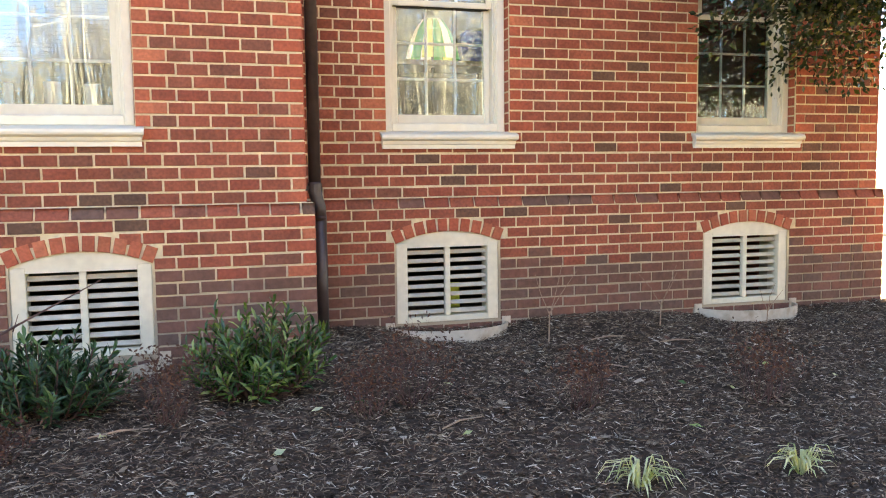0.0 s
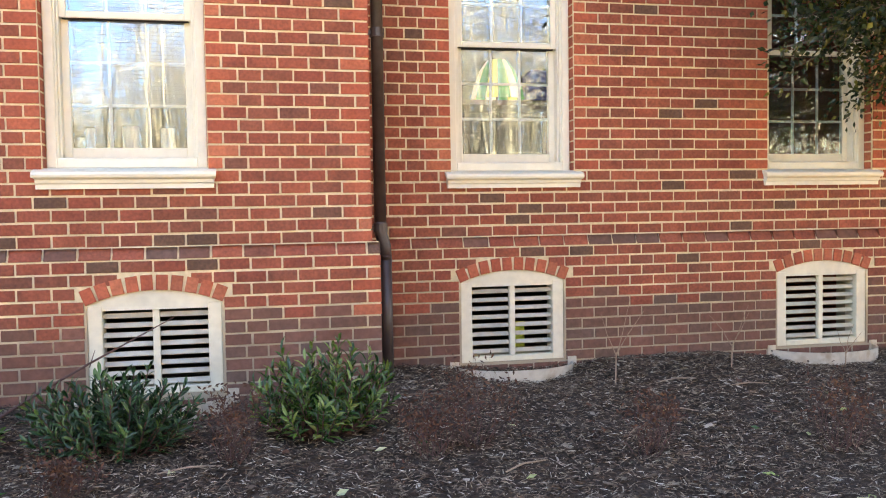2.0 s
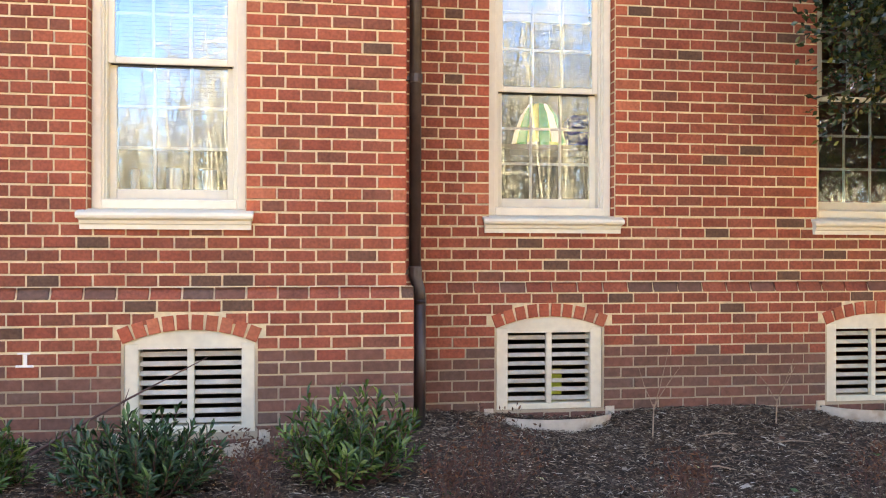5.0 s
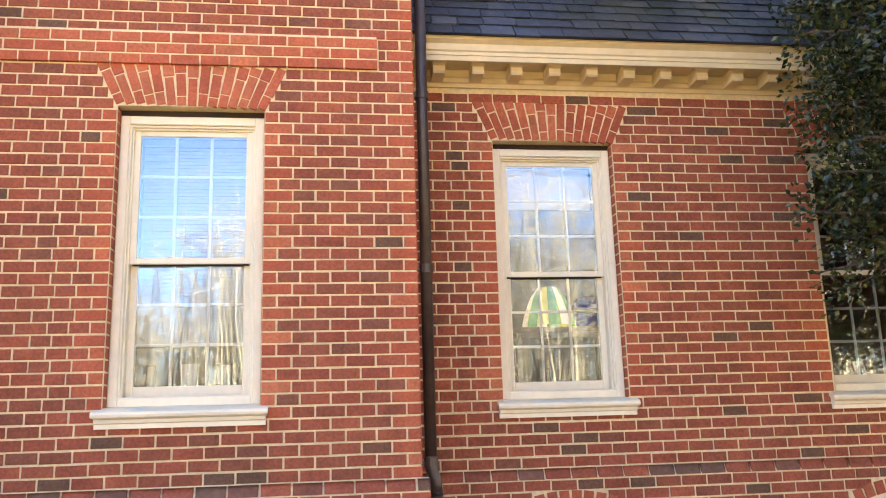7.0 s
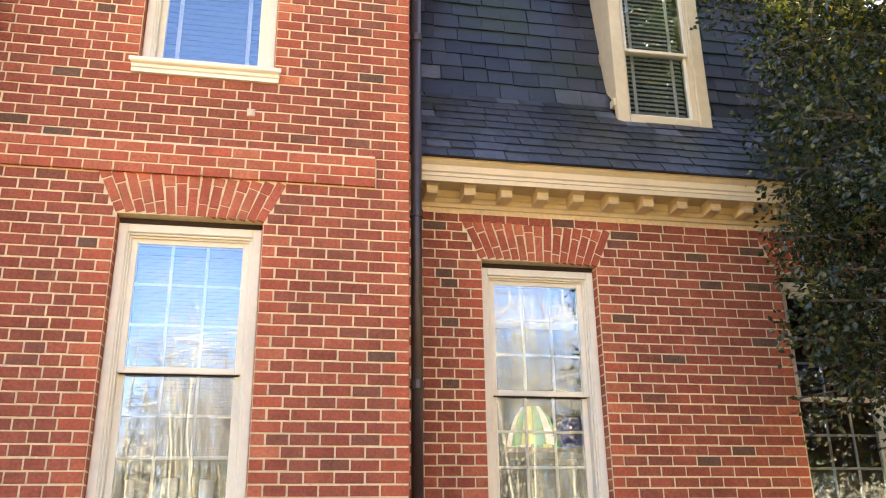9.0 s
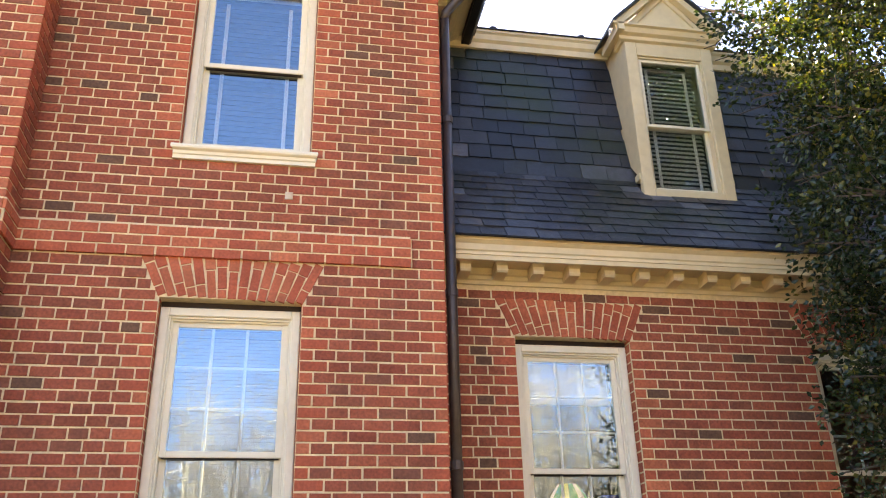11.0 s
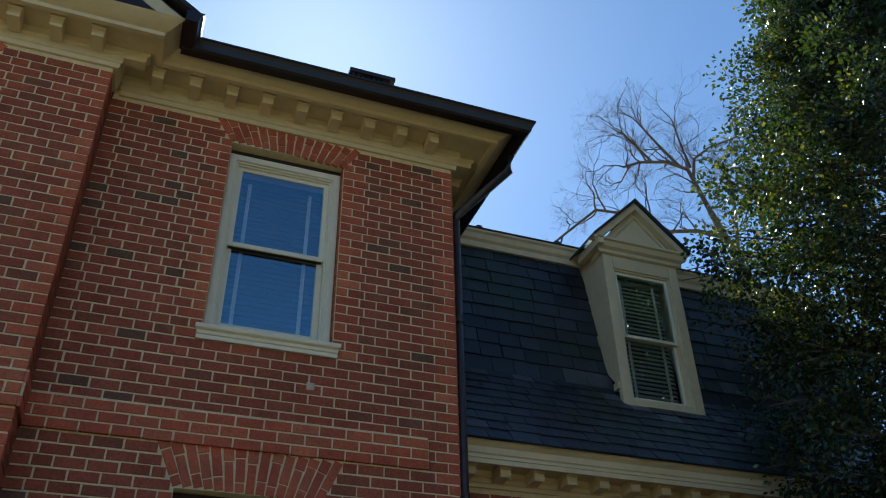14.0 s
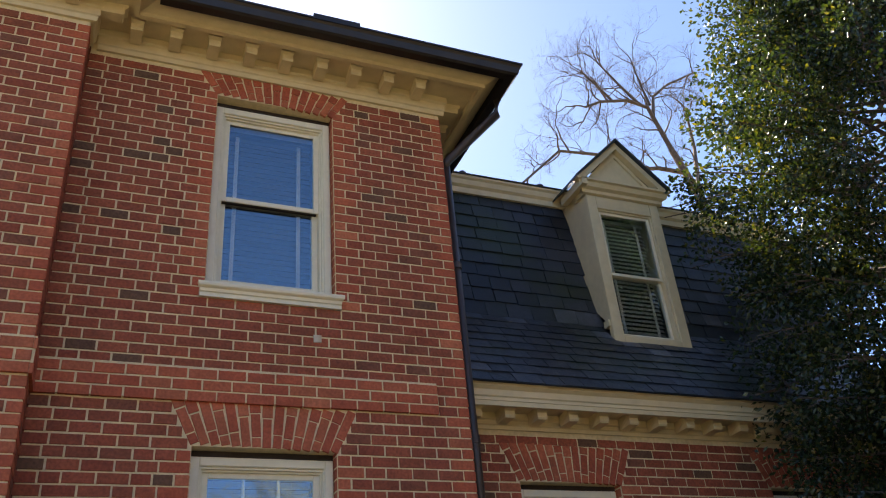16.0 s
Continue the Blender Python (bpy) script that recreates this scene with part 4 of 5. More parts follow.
# ---- mansard roof ----
FL = [(0.205, TOP2 + 0.275), (1.05, 5.36)]      # flared foot: (y, z) bottom and top
ST = [(1.05, 5.36), (1.34, 7.02)]               # steep face
man = Geo()
man.prism([(FL[0][0] + 0.03, FL[0][1] - 0.03), (FL[1][0] + 0.02, FL[1][1]), (ST[1][0] + 0.02, ST[1][1]), (9.0, ST[1][1]), (9.0, FL[0][1] - 0.03)], lambda a, b, e: ((X2E - 0.02) if e else X12 + 0.004, a, b))
man_ob = tagged(part("mansard_roof", man, M_GUTTER), "dark slate mansard roof with a flared foot", "roof", kind="structure")
top_trim = thing("mansard_curb", (X12 + 0.004, ST[1][0], ST[1][1]), "cream wooden curb moulding at the top of the mansard", "moulding", kind="structure")
part("curb", Geo().prism([(-0.06, -0.02), (0.05, -0.02), (0.05, 0.05), (0.08, 0.075), (0.095, 0.13), (0.12, 0.15), (0.12, 0.175), (-0.06, 0.175)], lambda a, b, e: ((X2E - X12 - 0.2) * e, -a, b)), M_TRIM, top_trim)
part("flashing", box(-0.0, -0.135, 0.176, X2E - X12 - 0.2, 0.6, 0.19), M_GUTTER, top_trim)

DORM = (2.345, 3.30, 5.10, 6.90)
DY = 0.835


def build_slates():
    rng = random.Random(11)
    near, rest, n = [], Geo(), 0
    meshes = {}
    for (y0, z0), (y1, z1), exposure, wide in ((FL[0], FL[1], 0.158, 0.225), (ST[0], ST[1], 0.163, 0.255)):
        length = math.hypot(y1 - y0, z1 - z0)
        ang = math.degrees(math.atan2(z1 - z0, y1 - y0))
        rows = round(length / exposure)
        step = length / rows
        for r in range(rows):
            s = r * step - (0.02 if r == 0 else 0)
            y, z = y0 + (y1 - y0) * s / length, z0 + (z1 - z0) * s / length
            x = X12 + 0.006 - rng.uniform(0.0, wide)
            while x < X2E - 0.05:
                w = wide * rng.uniform(0.85, 1.2)
                a, b = max(x, X12 + 0.006), min(x + w - 0.005, X2E)
                x += w
                mid = (a + b) / 2
                if b - a < 0.04 or (z > DORM[2] - 0.06 and DORM[0] + 0.05 < mid < DORM[1] - 0.05):
                    continue
                lw = round(b - a, 2)
                if lw not in meshes:
                    c, l = 0.016, step + 0.05
                    g = Geo()
                    g.v = [(0, 0, 0), (lw, 0, 0), (lw, l, 0), (0, l, 0), (0.002, 0.002, c), (lw - 0.002, 0.002, c), (lw, l, 0.002), (0, l, 0.002)]
                    g.f = [(0, 1, 5, 4), (4, 5, 6, 7), (1, 2, 6, 5), (3, 0, 4, 7), (3, 2, 1, 0)]
                    meshes[lw] = g.mesh("slate", M_SLATE)
                m = pose(a, y, z, ang + rng.uniform(-1.3, 1.0), 0, 0) @ pose(0, rng.uniform(-0.006, 0.006), 0.004 + rng.uniform(0, 0.003), 0, 0, rng.uniform(-1.1, 1.1))
                if mid < 3.6 and n < 298:
                    n += 1
                    part("slate", meshes[lw], M_SLATE, man_ob, m=m)
                else:
                    k = len(rest.v)
                    rest.v += [tuple(m @ v.co) for v in meshes[lw].vertices]
                    rest.f += [tuple(k + i for i in p.vertices) for p in meshes[lw].polygons]
    tagged(part("slates", rest, M_SLATE, man_ob), kind="stuff")


# ---- dormer ----
def build_dormer():
    x0, x1, z0, ze = DORM
    W, H = x1 - x0, ze - z0
    d = thing("dormer", (x0, DY, z0), "cream gabled dormer window in the slate mansard", "dormer", kind="structure")
    f = Geo()
    f.box(0, 0, 0.0, 0.12, 0.06, H, c=0.006)
    f.box(W - 0.12, 0, 0.0, W, 0.06, H, c=0.006)
    f.box(0.12, 0.0015, 0, W - 0.12, 0.06, 0.075, c=0.006)
    f.box(0.12, 0.0015, H - 0.16, W - 0.12, 0.06, H, c=0.006)
    part("casing", f, M_TRIM, d)
    i = Geo()
    moulding(i, 0.12, W - 0.12, 0.075, H - 0.16, 0.02, 0.02, 0.12)
    part("window_frame", i, M_TRIM, d)
    for nm, u in (("cheek", 0.0), ("cheek", W - 0.05)):
        part(nm, Geo().prism([(0.06, 0.22), (0.36, 0.6), (0.56, H + 0.1), (0.06, H + 0.1)], lambda a, b, e: (u + 0.05 * e, a, b)), M_TRIM, d)
        part("foot_block", box(u - (0.02 if u == 0 else 0), 0.03, 0.19, u + 0.05 + (0.02 if u else 0), 0.12, 0.26), M_TRIM, d)
    mid = 0.095 + (H - 0.275) * 0.48
    sash(d, "upper_sash", 0.14, W - 0.14, mid - 0.02, H - 0.18, 0.04, 0.035, 0.035, 0.035, 1, 1)
    sash(d, "lower_sash", 0.14, W - 0.14, 0.095, mid + 0.02, 0.086, 0.035, 0.035, 0.05, 1, 1)
    part("entablature", Geo().prism([(0.0, 0.0), (-0.03, 0.01), (-0.03, 0.05), (-0.07, 0.07), (-0.09, 0.12), (-0.12, 0.13), (-0.12, 0.155), (0.2, 0.155), (0.2, 0.0)],
                                    lambda a, b, e: ((W + 0.03 - min(a, 0)) if e else (-0.03 + min(a, 0)), a, H + b)), M_TRIM, d)
    zb, hw, pk = H + 0.156, W / 2 + 0.085, 0.60
    part("tympanum", Geo().prism([(W / 2 - hw + 0.08, zb), (W / 2 + hw - 0.08, zb), (W / 2, zb + pk - 0.07)], lambda a, b, e: (a, -0.01 + 0.5 * e, b)), M_TRIM, d)
    for s in (-1, 1):
        o = W / 2 + s * (hw + 0.06)
        part("raking_moulding", Geo().prism([(o, zb - 0.005), (o - s * 0.10, zb - 0.005), (W / 2, zb + pk - 0.09), (W / 2, zb + pk)], lambda a, b, e: (a, -0.09 + 0.085 * e, b)), M_TRIM, d)
        part("inner_moulding", Geo().prism([(W / 2 + s * (hw - 0.17), zb + 0.03), (W / 2 + s * (hw - 0.20), zb + 0.03), (W / 2, zb + pk - 0.175), (W / 2, zb + pk - 0.15)], lambda a, b, e: (a, -0.035 + 0.03 * e, b)), M_TRIM, d)
        sl = Geo().prism([(W / 2 + s * (hw + 0.065), zb - 0.005), (W / 2 + s * (hw + 0.065), zb + 0.025), (W / 2, zb + pk + 0.045), (W / 2, zb + pk + 0.004)], lambda a, b, e: (a, -0.13 + 0.62 * e, b))
        part("dormer_roof", sl, M_SLATE, d)
    part("eave_return", box(-0.10, -0.12, H + 0.06, -0.031, 0.36, H + 0.15), M_TRIM, d)
    # dark panel stands in for the shaded space behind the dormer sash
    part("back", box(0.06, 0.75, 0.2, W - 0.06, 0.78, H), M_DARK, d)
    part("tape", box(0.05, -0.004, -0.035, 0.30, 0.03, -0.004), M_TAPE, d, "torn blue tape under the frame")
    blind((x0 + 0.16, DY + 0.16, ze - 0.2), W - 0.32, 1.42, 0.05, M_BLIND, "half-open slatted blind in the dormer window", True, 0.6)


build_dormer()


# ---- plants ----
def leaf(g, p, d, n, l, w):
    """One pointed folded leaf: p base, d its way, n its face."""
    s = d.cross(n).normalized() * w
    k = len(g.v)
    dip = n * (l * 0.12)
    g.v += [tuple(p), tuple(p + d * l * 0.5 + s), tuple(p + d * l - dip), tuple(p + d * l * 0.5 - s), tuple(p + d * l * 0.5 - n * w * 0.35)]
    g.f += [(k, k + 1, k + 4), (k + 1, k + 2, k + 4), (k + 2, k + 3, k + 4), (k + 3, k, k + 4)]


def rand_dir(rng):
    while True:
        v = Vector((rng.uniform(-1, 1), rng.uniform(-1, 1), rng.uniform(-1, 1)))
        if 0.1 < v.length < 1:
            return v.normalized()


def grow(g, rng, p, d, length, r, depth, sides=5, kids=3, bend=0.25, tips=None, spread=0.75, up=0.05):
    """Recursive branching: a wavy limb that splits."""
    pts, q, e = [p.copy()], p.copy(), d.copy()
    n = 4
    for i in range(n):
        e = (e + rand_dir(rng) * bend + Vector((0, 0, up))).normalized()
        q = q + e * length / n
        pts.append(q.copy())
    g.tube(pts, [r * (1 - 0.45 * i / n) for i in range(n + 1)], sides, cap=False)
    if depth == 0:
        if tips is not None:
            tips.append((q, e))
        return
    for k in range(kids):
        i = rng.choice([2, 3, 4]) if k else 4
        nd = (e + rand_dir(rng) * spread).normalized()
        grow(g, rng, pts[i], nd, length * rng.uniform(0.6, 0.82), r * (0.58 if k == 0 else 0.42), depth - 1, max(3, sides - 1), kids, bend, tips, spread, up)


def holly():
    """The evergreen beside the low wing: trunk, limbs and a crown of clustered small leaves."""
    rng = random.Random(21)
    bx, by = 4.75, -1.35
    t = thing("holly_tree", (bx, by, ground_z(bx, by)), "dense dark evergreen holly tree with small glossy leaves", "tree")
    g = Geo()
    g.tube([(0, 0, -0.1), (0.03, 0.02, 2.0), (-0.04, 0.05, 5.0), (0.05, 0.0, 8.0), (0.0, 0.05, 11.5)], [0.16, 0.13, 0.10, 0.07, 0.02], 9)
    part("trunk", g, M_BARK, t, smooth=True)
    limbs, crown = Geo(), Geo()
    for k in range(280):
        z = 2.38 + 8.8 * (k / 280) ** 1.1 + rng.uniform(-0.12, 0.2)
        prof = float(np.interp(z, (1.9, 2.1, 2.45, 2.75, 3.0, 3.7, 4.1, 5.0, 5.7, 6.2, 6.5, 7.0, 7.6, 8.7, 9.5, 10.2, 11.2), (1.45, 1.65, 1.98, 2.02, 1.8, 1.72, 1.9, 1.8, 1.9, 2.4, 2.3, 1.9, 1.55, 1.25, 0.85, 0.45, 0.15)))
        R = (max(0.2, prof) + 0.16) * rng.uniform(0.86, 1.06)
        a = k * 2.39996 + rng.uniform(-0.3, 0.3)
        end = Vector((R * math.cos(a), R * math.sin(a), z + R * rng.uniform(-0.1, 0.2)))
        st = Vector((0, 0, z - R * 0.1))
        midp = (st + end) / 2 + Vector((0, 0, 0.12))
        limbs.tube([st, midp, end], [0.028, 0.018, 0.006], 4, cap=False)
        for j in range(9):
            f = rng.uniform(0.22, 1.0) ** 0.6
            c = st.lerp(end, f) + rand_dir(rng) * 0.30 * rng.uniform(0.2, 1.0)
            tw = (c - st.lerp(end, f * 0.9)).normalized() + rand_dir(rng) * 0.4
            limbs.tube([st.lerp(end, f * 0.92), c], [0.006, 0.003], 3, cap=False)
            for i in range(95):
                p = c + rand_dir(rng) * 0.26 * rng.random() ** 0.6
                d = (p - c).normalized() * 0.7 + rand_dir(rng) * 0.7 + tw * 0.3
                leaf(crown, p, d.normalized(), (Vector((0, 0, 0.8)) + rand_dir(rng)).normalized(), rng.uniform(0.042, 0.068), rng.uniform(0.014, 0.022))
    part("branchwork", limbs, M_BARK, t)
    part("crown", crown, M_HOLLY, t, "glossy dark green leaves")


def bare_tree(at, height, seed, label, kids=3, depth=5, lean=(0, 0, 1)):
    rng = random.Random(seed)
    t = thing("bare_tree", at, label, "tree", "bare winter trees")
    g, tw = Geo(), Geo()
    base = Vector((0, 0, -0.2))
    d = Vector(lean).normalized()
    tip = base + d * height * 0.16
    g.tube([base, base.lerp(tip, 0.5) + Vector((0.1, 0, 0)), tip], [height * 0.012, height * 0.010, height * 0.009], 9, cap=False)
    for k in range(5):
        a = k * 1.257 + rng.uniform(-0.3, 0.3)
        nd = (d * 1.0 + Vector((math.cos(a), math.sin(a), 0)) * 0.75).normalized()
        grow(tw, rng, tip + Vector((0, 0, -0.1 * k)), nd, height * 0.24, height * 0.0062, depth, 5, kids, 0.22, None, 0.7, 0.04)
    part("trunk", g, M_BARK, t)
    part("branchwork", tw, M_BARK, t, "bare spreading limbs and twigs")
    return t


def laurel_leaf(g, p, d, n, l, w):
    """A long glossy leaf, folded along its midrib and curling down at the tip."""
    side = d.cross(n).normalized() * w
    k = len(g.v)
    for f, e, dip in ((0.0, 0.12, 0.0), (0.32, 0.85, -0.02), (0.68, 0.9, 0.0), (1.0, 0.06, 0.13)):
        c = p + d * l * f - n * l * dip
        lift = n * w * 0.45 * e
        g.v += [tuple(c - side * e + lift), tuple(c), tuple(c + side * e + lift)]
    for r in range(3):
        q = k + 3 * r
        g.f += [(q, q + 1, q + 4, q + 3), (q + 1, q + 2, q + 5, q + 4)]


def shrub(at, rx, rz, n, mat, seed, label, size):
    """A mound of upright shoots, each with leaves spiralling up its outer half."""
    rng = random.Random(seed)
    t = thing("laurel_shrub", at, label, "shrub", "low laurel shrubs")
    st, lv = Geo(), Geo()
    for k in range(n):
        a, f = k * 2.39996 + rng.uniform(-0.4, 0.4), ((k + 0.5) / n) ** 0.5
        rise = rz * (1 - 0.42 * f * f) * (rng.uniform(0.66, 1.12) if k % 3 else rng.uniform(0.42, 0.75))
        top = Vector((rx * f * math.cos(a), rx * 0.8 * f * math.sin(a), rise))
        root = Vector((top.x * 0.22, top.y * 0.22, -0.02))
        mid = root.lerp(top, 0.3) + Vector((top.x * 0.14, top.y * 0.14, 0)) + rand_dir(rng) * 0.02
        st.tube([root, mid, top], [0.006, 0.005, 0.003], 4, cap=False)
        ax = (top - mid).normalized()
        u = ax.orthogonal().normalized()
        w = ax.cross(u)
        m = 18
        for i in range(m):
            q = mid.lerp(top, (i + 0.5) / m)
            b = i * 2.4 + a
            rad = u * math.cos(b) + w * math.sin(b)
            e = 0.45 + 0.75 * i / m + rng.uniform(-0.15, 0.15)
            d = (ax * e + rad * 0.85 + Vector((0, 0, 0.12)) + rand_dir(rng) * 0.2).normalized()
            nn = (ax - d * ax.dot(d) + rand_dir(rng) * 0.25).normalized()
            laurel_leaf(lv, q, d, nn, size * rng.uniform(0.7, 1.12), size * rng.uniform(0.105, 0.14))
    part("framework", st, M_TWIG, t)
    part("foliage", lv, mat, t, "long pointed glossy leaves")
    return t


def dry_shrub(x, y, h, seed, label="small leafless brown shrub with dry leaf bits"):
    rng = random.Random(seed)
    t = thing("dry_shrub", (x, y, ground_z(x, y) + 0.01), label, "shrub", "dry shrubs in the bed")
    g, lv, tips = Geo(), Geo(), []
    for k in range(26):
        a = rng.uniform(0, 6.28)
        d = Vector((math.cos(a) * 0.95, math.sin(a) * 0.95, 1)).normalized()
        grow(g, rng, Vector((rng.uniform(-0.05, 0.05), rng.uniform(-0.05, 0.05), 0)), d, h * rng.uniform(0.42, 0.66), 0.0034, 3, 3, 2, 0.3, tips, 0.7, 0.14)
    part("branchwork", g, M_TWIG, t)
    for p, e in tips:
        for _ in range(2):
            leaf(lv, p + rand_dir(rng) * 0.03, rand_dir(rng), rand_dir(rng), 0.03, 0.006)
    part("foliage", lv, M_DRYLEAF, t, "dry russet leaf bits")


def sapling(x, y, h, seed):
    rng = random.Random(seed)
    t = thing("bare_sapling", (x, y, ground_z(x, y) + 0.01), "bare grey sapling twig standing in the mulch", "sapling", "bare saplings by the wall")
    part("stem", Geo().tube([(0, 0, 0), (0.008, 0.0, h * 0.4)], [0.0055, 0.0045], 6), M_SAPLING, t)
    for a, f in ((-0.5, 0.9), (0.25, 1.1), (0.75, 1.0)):
        p = Vector((0.008, 0, h * 0.36))
        d = Vector((a, rng.uniform(-0.3, 0.3), 1)).normalized()
        q = p + d * h * 0.32 * f
        e = (d + rand_dir(rng) * 0.25).normalized()
        part("twig", Geo().tube([p, p.lerp(q, 0.5) + rand_dir(rng) * 0.008, q, q + e * h * 0.3 * f], [0.0035, 0.003, 0.0025, 0.0012], 5), M_SAPLING, t)


def tuft(x, y, r, seed):
    rng = random.Random(seed)
    t = thing("lilyturf_tuft", (x, y, ground_z(x, y) + 0.02), "pale variegated lilyturf tuft in the mulch", "grass tuft", "lilyturf tufts")
    g = Geo()
    for _ in range(46):
        a, rr, h = rng.uniform(0, 6.28), r * rng.uniform(0.4, 1.1), r * rng.uniform(0.35, 0.95)
        o = Vector((math.cos(a), math.sin(a), 0))
        s = Vector((-math.sin(a), math.cos(a), 0)) * 0.0045
        pts = [o * 0.01, o * rr * 0.45 + Vector((0, 0, h * 0.9)), o * rr * 0.8 + Vector((0, 0, h * 0.85)), o * rr + Vector((0, 0, h * 0.45))]
        k = len(g.v)
        for i, p in enumerate(pts):
            w = 1.0 if i < 3 else 0.15
            g.v += [tuple(p - s * w), tuple(p + s * w)]
        g.f += [(k + 2 * i, k + 2 * i + 1, k + 2 * i + 3, k + 2 * i + 2) for i in range(3)]
    part("foliage", g, M_TUFT, t)


holly()
def wing_tree():
    """The leafless tree behind the low wing: a leaning trunk, three limbs and fine twigs."""
    rng = random.Random(13)
    t = thing("bare_tree", (12.2, 8.6, 0.0), "tall leafless tree with fine twigs behind the low wing", "tree", "bare winter trees")
    g, tw = Geo(), Geo()
    at = lambda x, y, z: Vector((x - 12.2, y - 8.6, z))
    g.tube([at(12.2, 8.6, -0.2), at(12.3, 8.6, 6), at(12.0, 8.5, 11.5), at(11.6, 8.5, 13.6), at(11.07, 8.5, 15.05)], [0.26, 0.22, 0.16, 0.12, 0.085], 9, cap=False)
    for pts, r in (([at(11.07, 8.5, 15.05), at(10.84, 8.5, 15.76), at(10.55, 8.4, 16.28), at(9.91, 8.4, 16.38), at(9.02, 8.4, 16.12), at(8.4, 8.3, 15.7)], 0.07),
                   ([at(10.7, 8.45, 16.0), at(10.94, 8.5, 16.85), at(11.68, 8.6, 17.57), at(13.1, 8.8, 18.6)], 0.055),
                   ([at(10.3, 8.4, 16.32), at(9.86, 8.5, 17.0), at(9.37, 8.6, 17.8)], 0.05),
                   ([at(10.75, 8.5, 16.5), at(10.7, 8.6, 17.3), at(10.6, 8.6, 18.1)], 0.04),
                   ([at(9.4, 8.4, 16.25), at(8.9, 8.3, 16.6), at(8.5, 8.3, 17.0)], 0.04),
                   ([at(11.3, 8.5, 14.3), at(10.55, 8.6, 14.37), at(9.74, 8.7, 14.23), at(9.04, 8.7, 14.55), at(7.7, 8.8, 14.5), at(6.4, 8.8, 13.2)], 0.065),
                   ([at(11.6, 8.5, 13.6), at(12.2, 8.8, 15.5), at(12.5, 9.0, 17.2)], 0.07)):
        n = len(pts)
        g.tube(pts, [r * (1 - 0.55 * i / (n - 1)) for i in range(n)], 7, cap=False)
        for i in range(1, n):
            d = (pts[i] - pts[i - 1]).normalized()
            for k in range(3 if i < n - 1 else 4):
                nd = (d * 0.6 + rand_dir(rng) * 0.9 + Vector((0, 0, 0.3))).normalized()
                grow(tw, rng, pts[i].lerp(pts[i - 1], rng.uniform(0, 0.5) if k else 0), nd, rng.uniform(0.45, 0.8), r * 0.42, 5, 4, 3, 0.3, None, 0.8, 0.03)
    part("trunk", g, M_BARK, t)
    part("branchwork", tw, M_BARK, t, "fine bare twigs")


wing_tree()
far = bare_tree((-2, -29, -0.4), 13, 4, "leafless brown tree across the sunlit lawn", depth=5)
rng = random.Random(77)
for k in range(26):
    x, y, s = -30 + k * 2.5 + rng.uniform(-1, 1), -27 - 4 * (k % 3) + rng.uniform(-1.5, 1.5), rng.uniform(0.75, 1.2)
    copy_thing(far, pose(x, y, -0.4, 0, 0, rng.uniform(0, 360)) @ Matrix.Scale(s, 4))


shrub((-1.26, -1.06, ground_z(-1.26, -1.06)), 0.45, 0.45, 105, M_LAURELDK, 31, "low spreading dark green laurel shrub before the vent", 0.078)
def far_woods():
    """A tan winter thicket across the lawn: hundreds of thin bare stems."""
    r = random.Random(91)
    g = Geo()
    for _ in range(2200):
        x, y = r.uniform(-45, 45), r.uniform(-44, -28)
        h = r.uniform(4.5, 8.5) if x < -7 else r.uniform(6.0, 14.0) if x < 4 else r.uniform(8.0, 17.0)
        lean = Vector((r.uniform(-0.15, 0.15), r.uniform(-0.15, 0.15), 1))
        base = Vector((x, y, -0.5))
        mid = base + lean * h * 0.55 + Vector((r.uniform(-0.5, 0.5), r.uniform(-0.5, 0.5), 0))
        g.tube([base, mid, base + lean * h], [0.05, 0.03, 0.006], 3, cap=False)
        for k in range(22):
            p = mid.lerp(base + lean * h, r.uniform(-0.8, 0.9))
            q = p + Vector((r.uniform(-1, 1), r.uniform(-0.6, 0.6), r.uniform(-0.2, 0.7))) * h * 0.2
            g.tube([p, p.lerp(q, 0.5) + rand_dir(r) * 0.25, q], [0.016, 0.012, 0.004], 3, cap=False)
    tagged(part("far_woods", g, M_WOODS), "tan leafless thicket far across the lawn", "woods", kind="stuff")


far_woods()
shrub((-2.06, -1.0, ground_z(-2.06, -1.0)), 0.23, 0.38, 44, M_LAUREL, 33, "small green laurel shrub at the end of the bed", 0.08)
bright = shrub((-0.18, -0.96, ground_z(-0.18, -0.96)), 0.42, 0.53, 84, M_LAUREL, 32, "bright green upright laurel shrub in the mulch", 0.085)
for k in range(14):
    hedge = copy_thing(bright, pose(-24 + 3.6 * k + rng.uniform(-1, 1), -24 + rng.uniform(-1, 1), -0.35, 0, 0, rng.uniform(0, 360)) @ Matrix.Scale(rng.uniform(3.2, 5.0), 4))
    hedge.name = "hedge_bush"
    tagged(hedge, "large green bush across the sunlit lawn", "bush", "bushes across the lawn")
for i, (x, y, h) in enumerate(((1.42, -1.68, 0.26), (2.50, -1.75, 0.30), (0.60, -1.36, 0.32), (-0.66, -1.38, 0.30), (0.34, -1.5, 0.22), (-1.35, -1.75, 0.16))):
    dry_shrub(x, y, h, 40 + i)
sapling(1.93, -0.12, 0.62, 51)
sapling(2.92, 0.02, 0.52, 52)
sapling(3.95, 0.1, 0.36, 53)
tuft(1.24, -2.62, 0.18, 61)
tuft(2.0, -2.66, 0.15, 62)


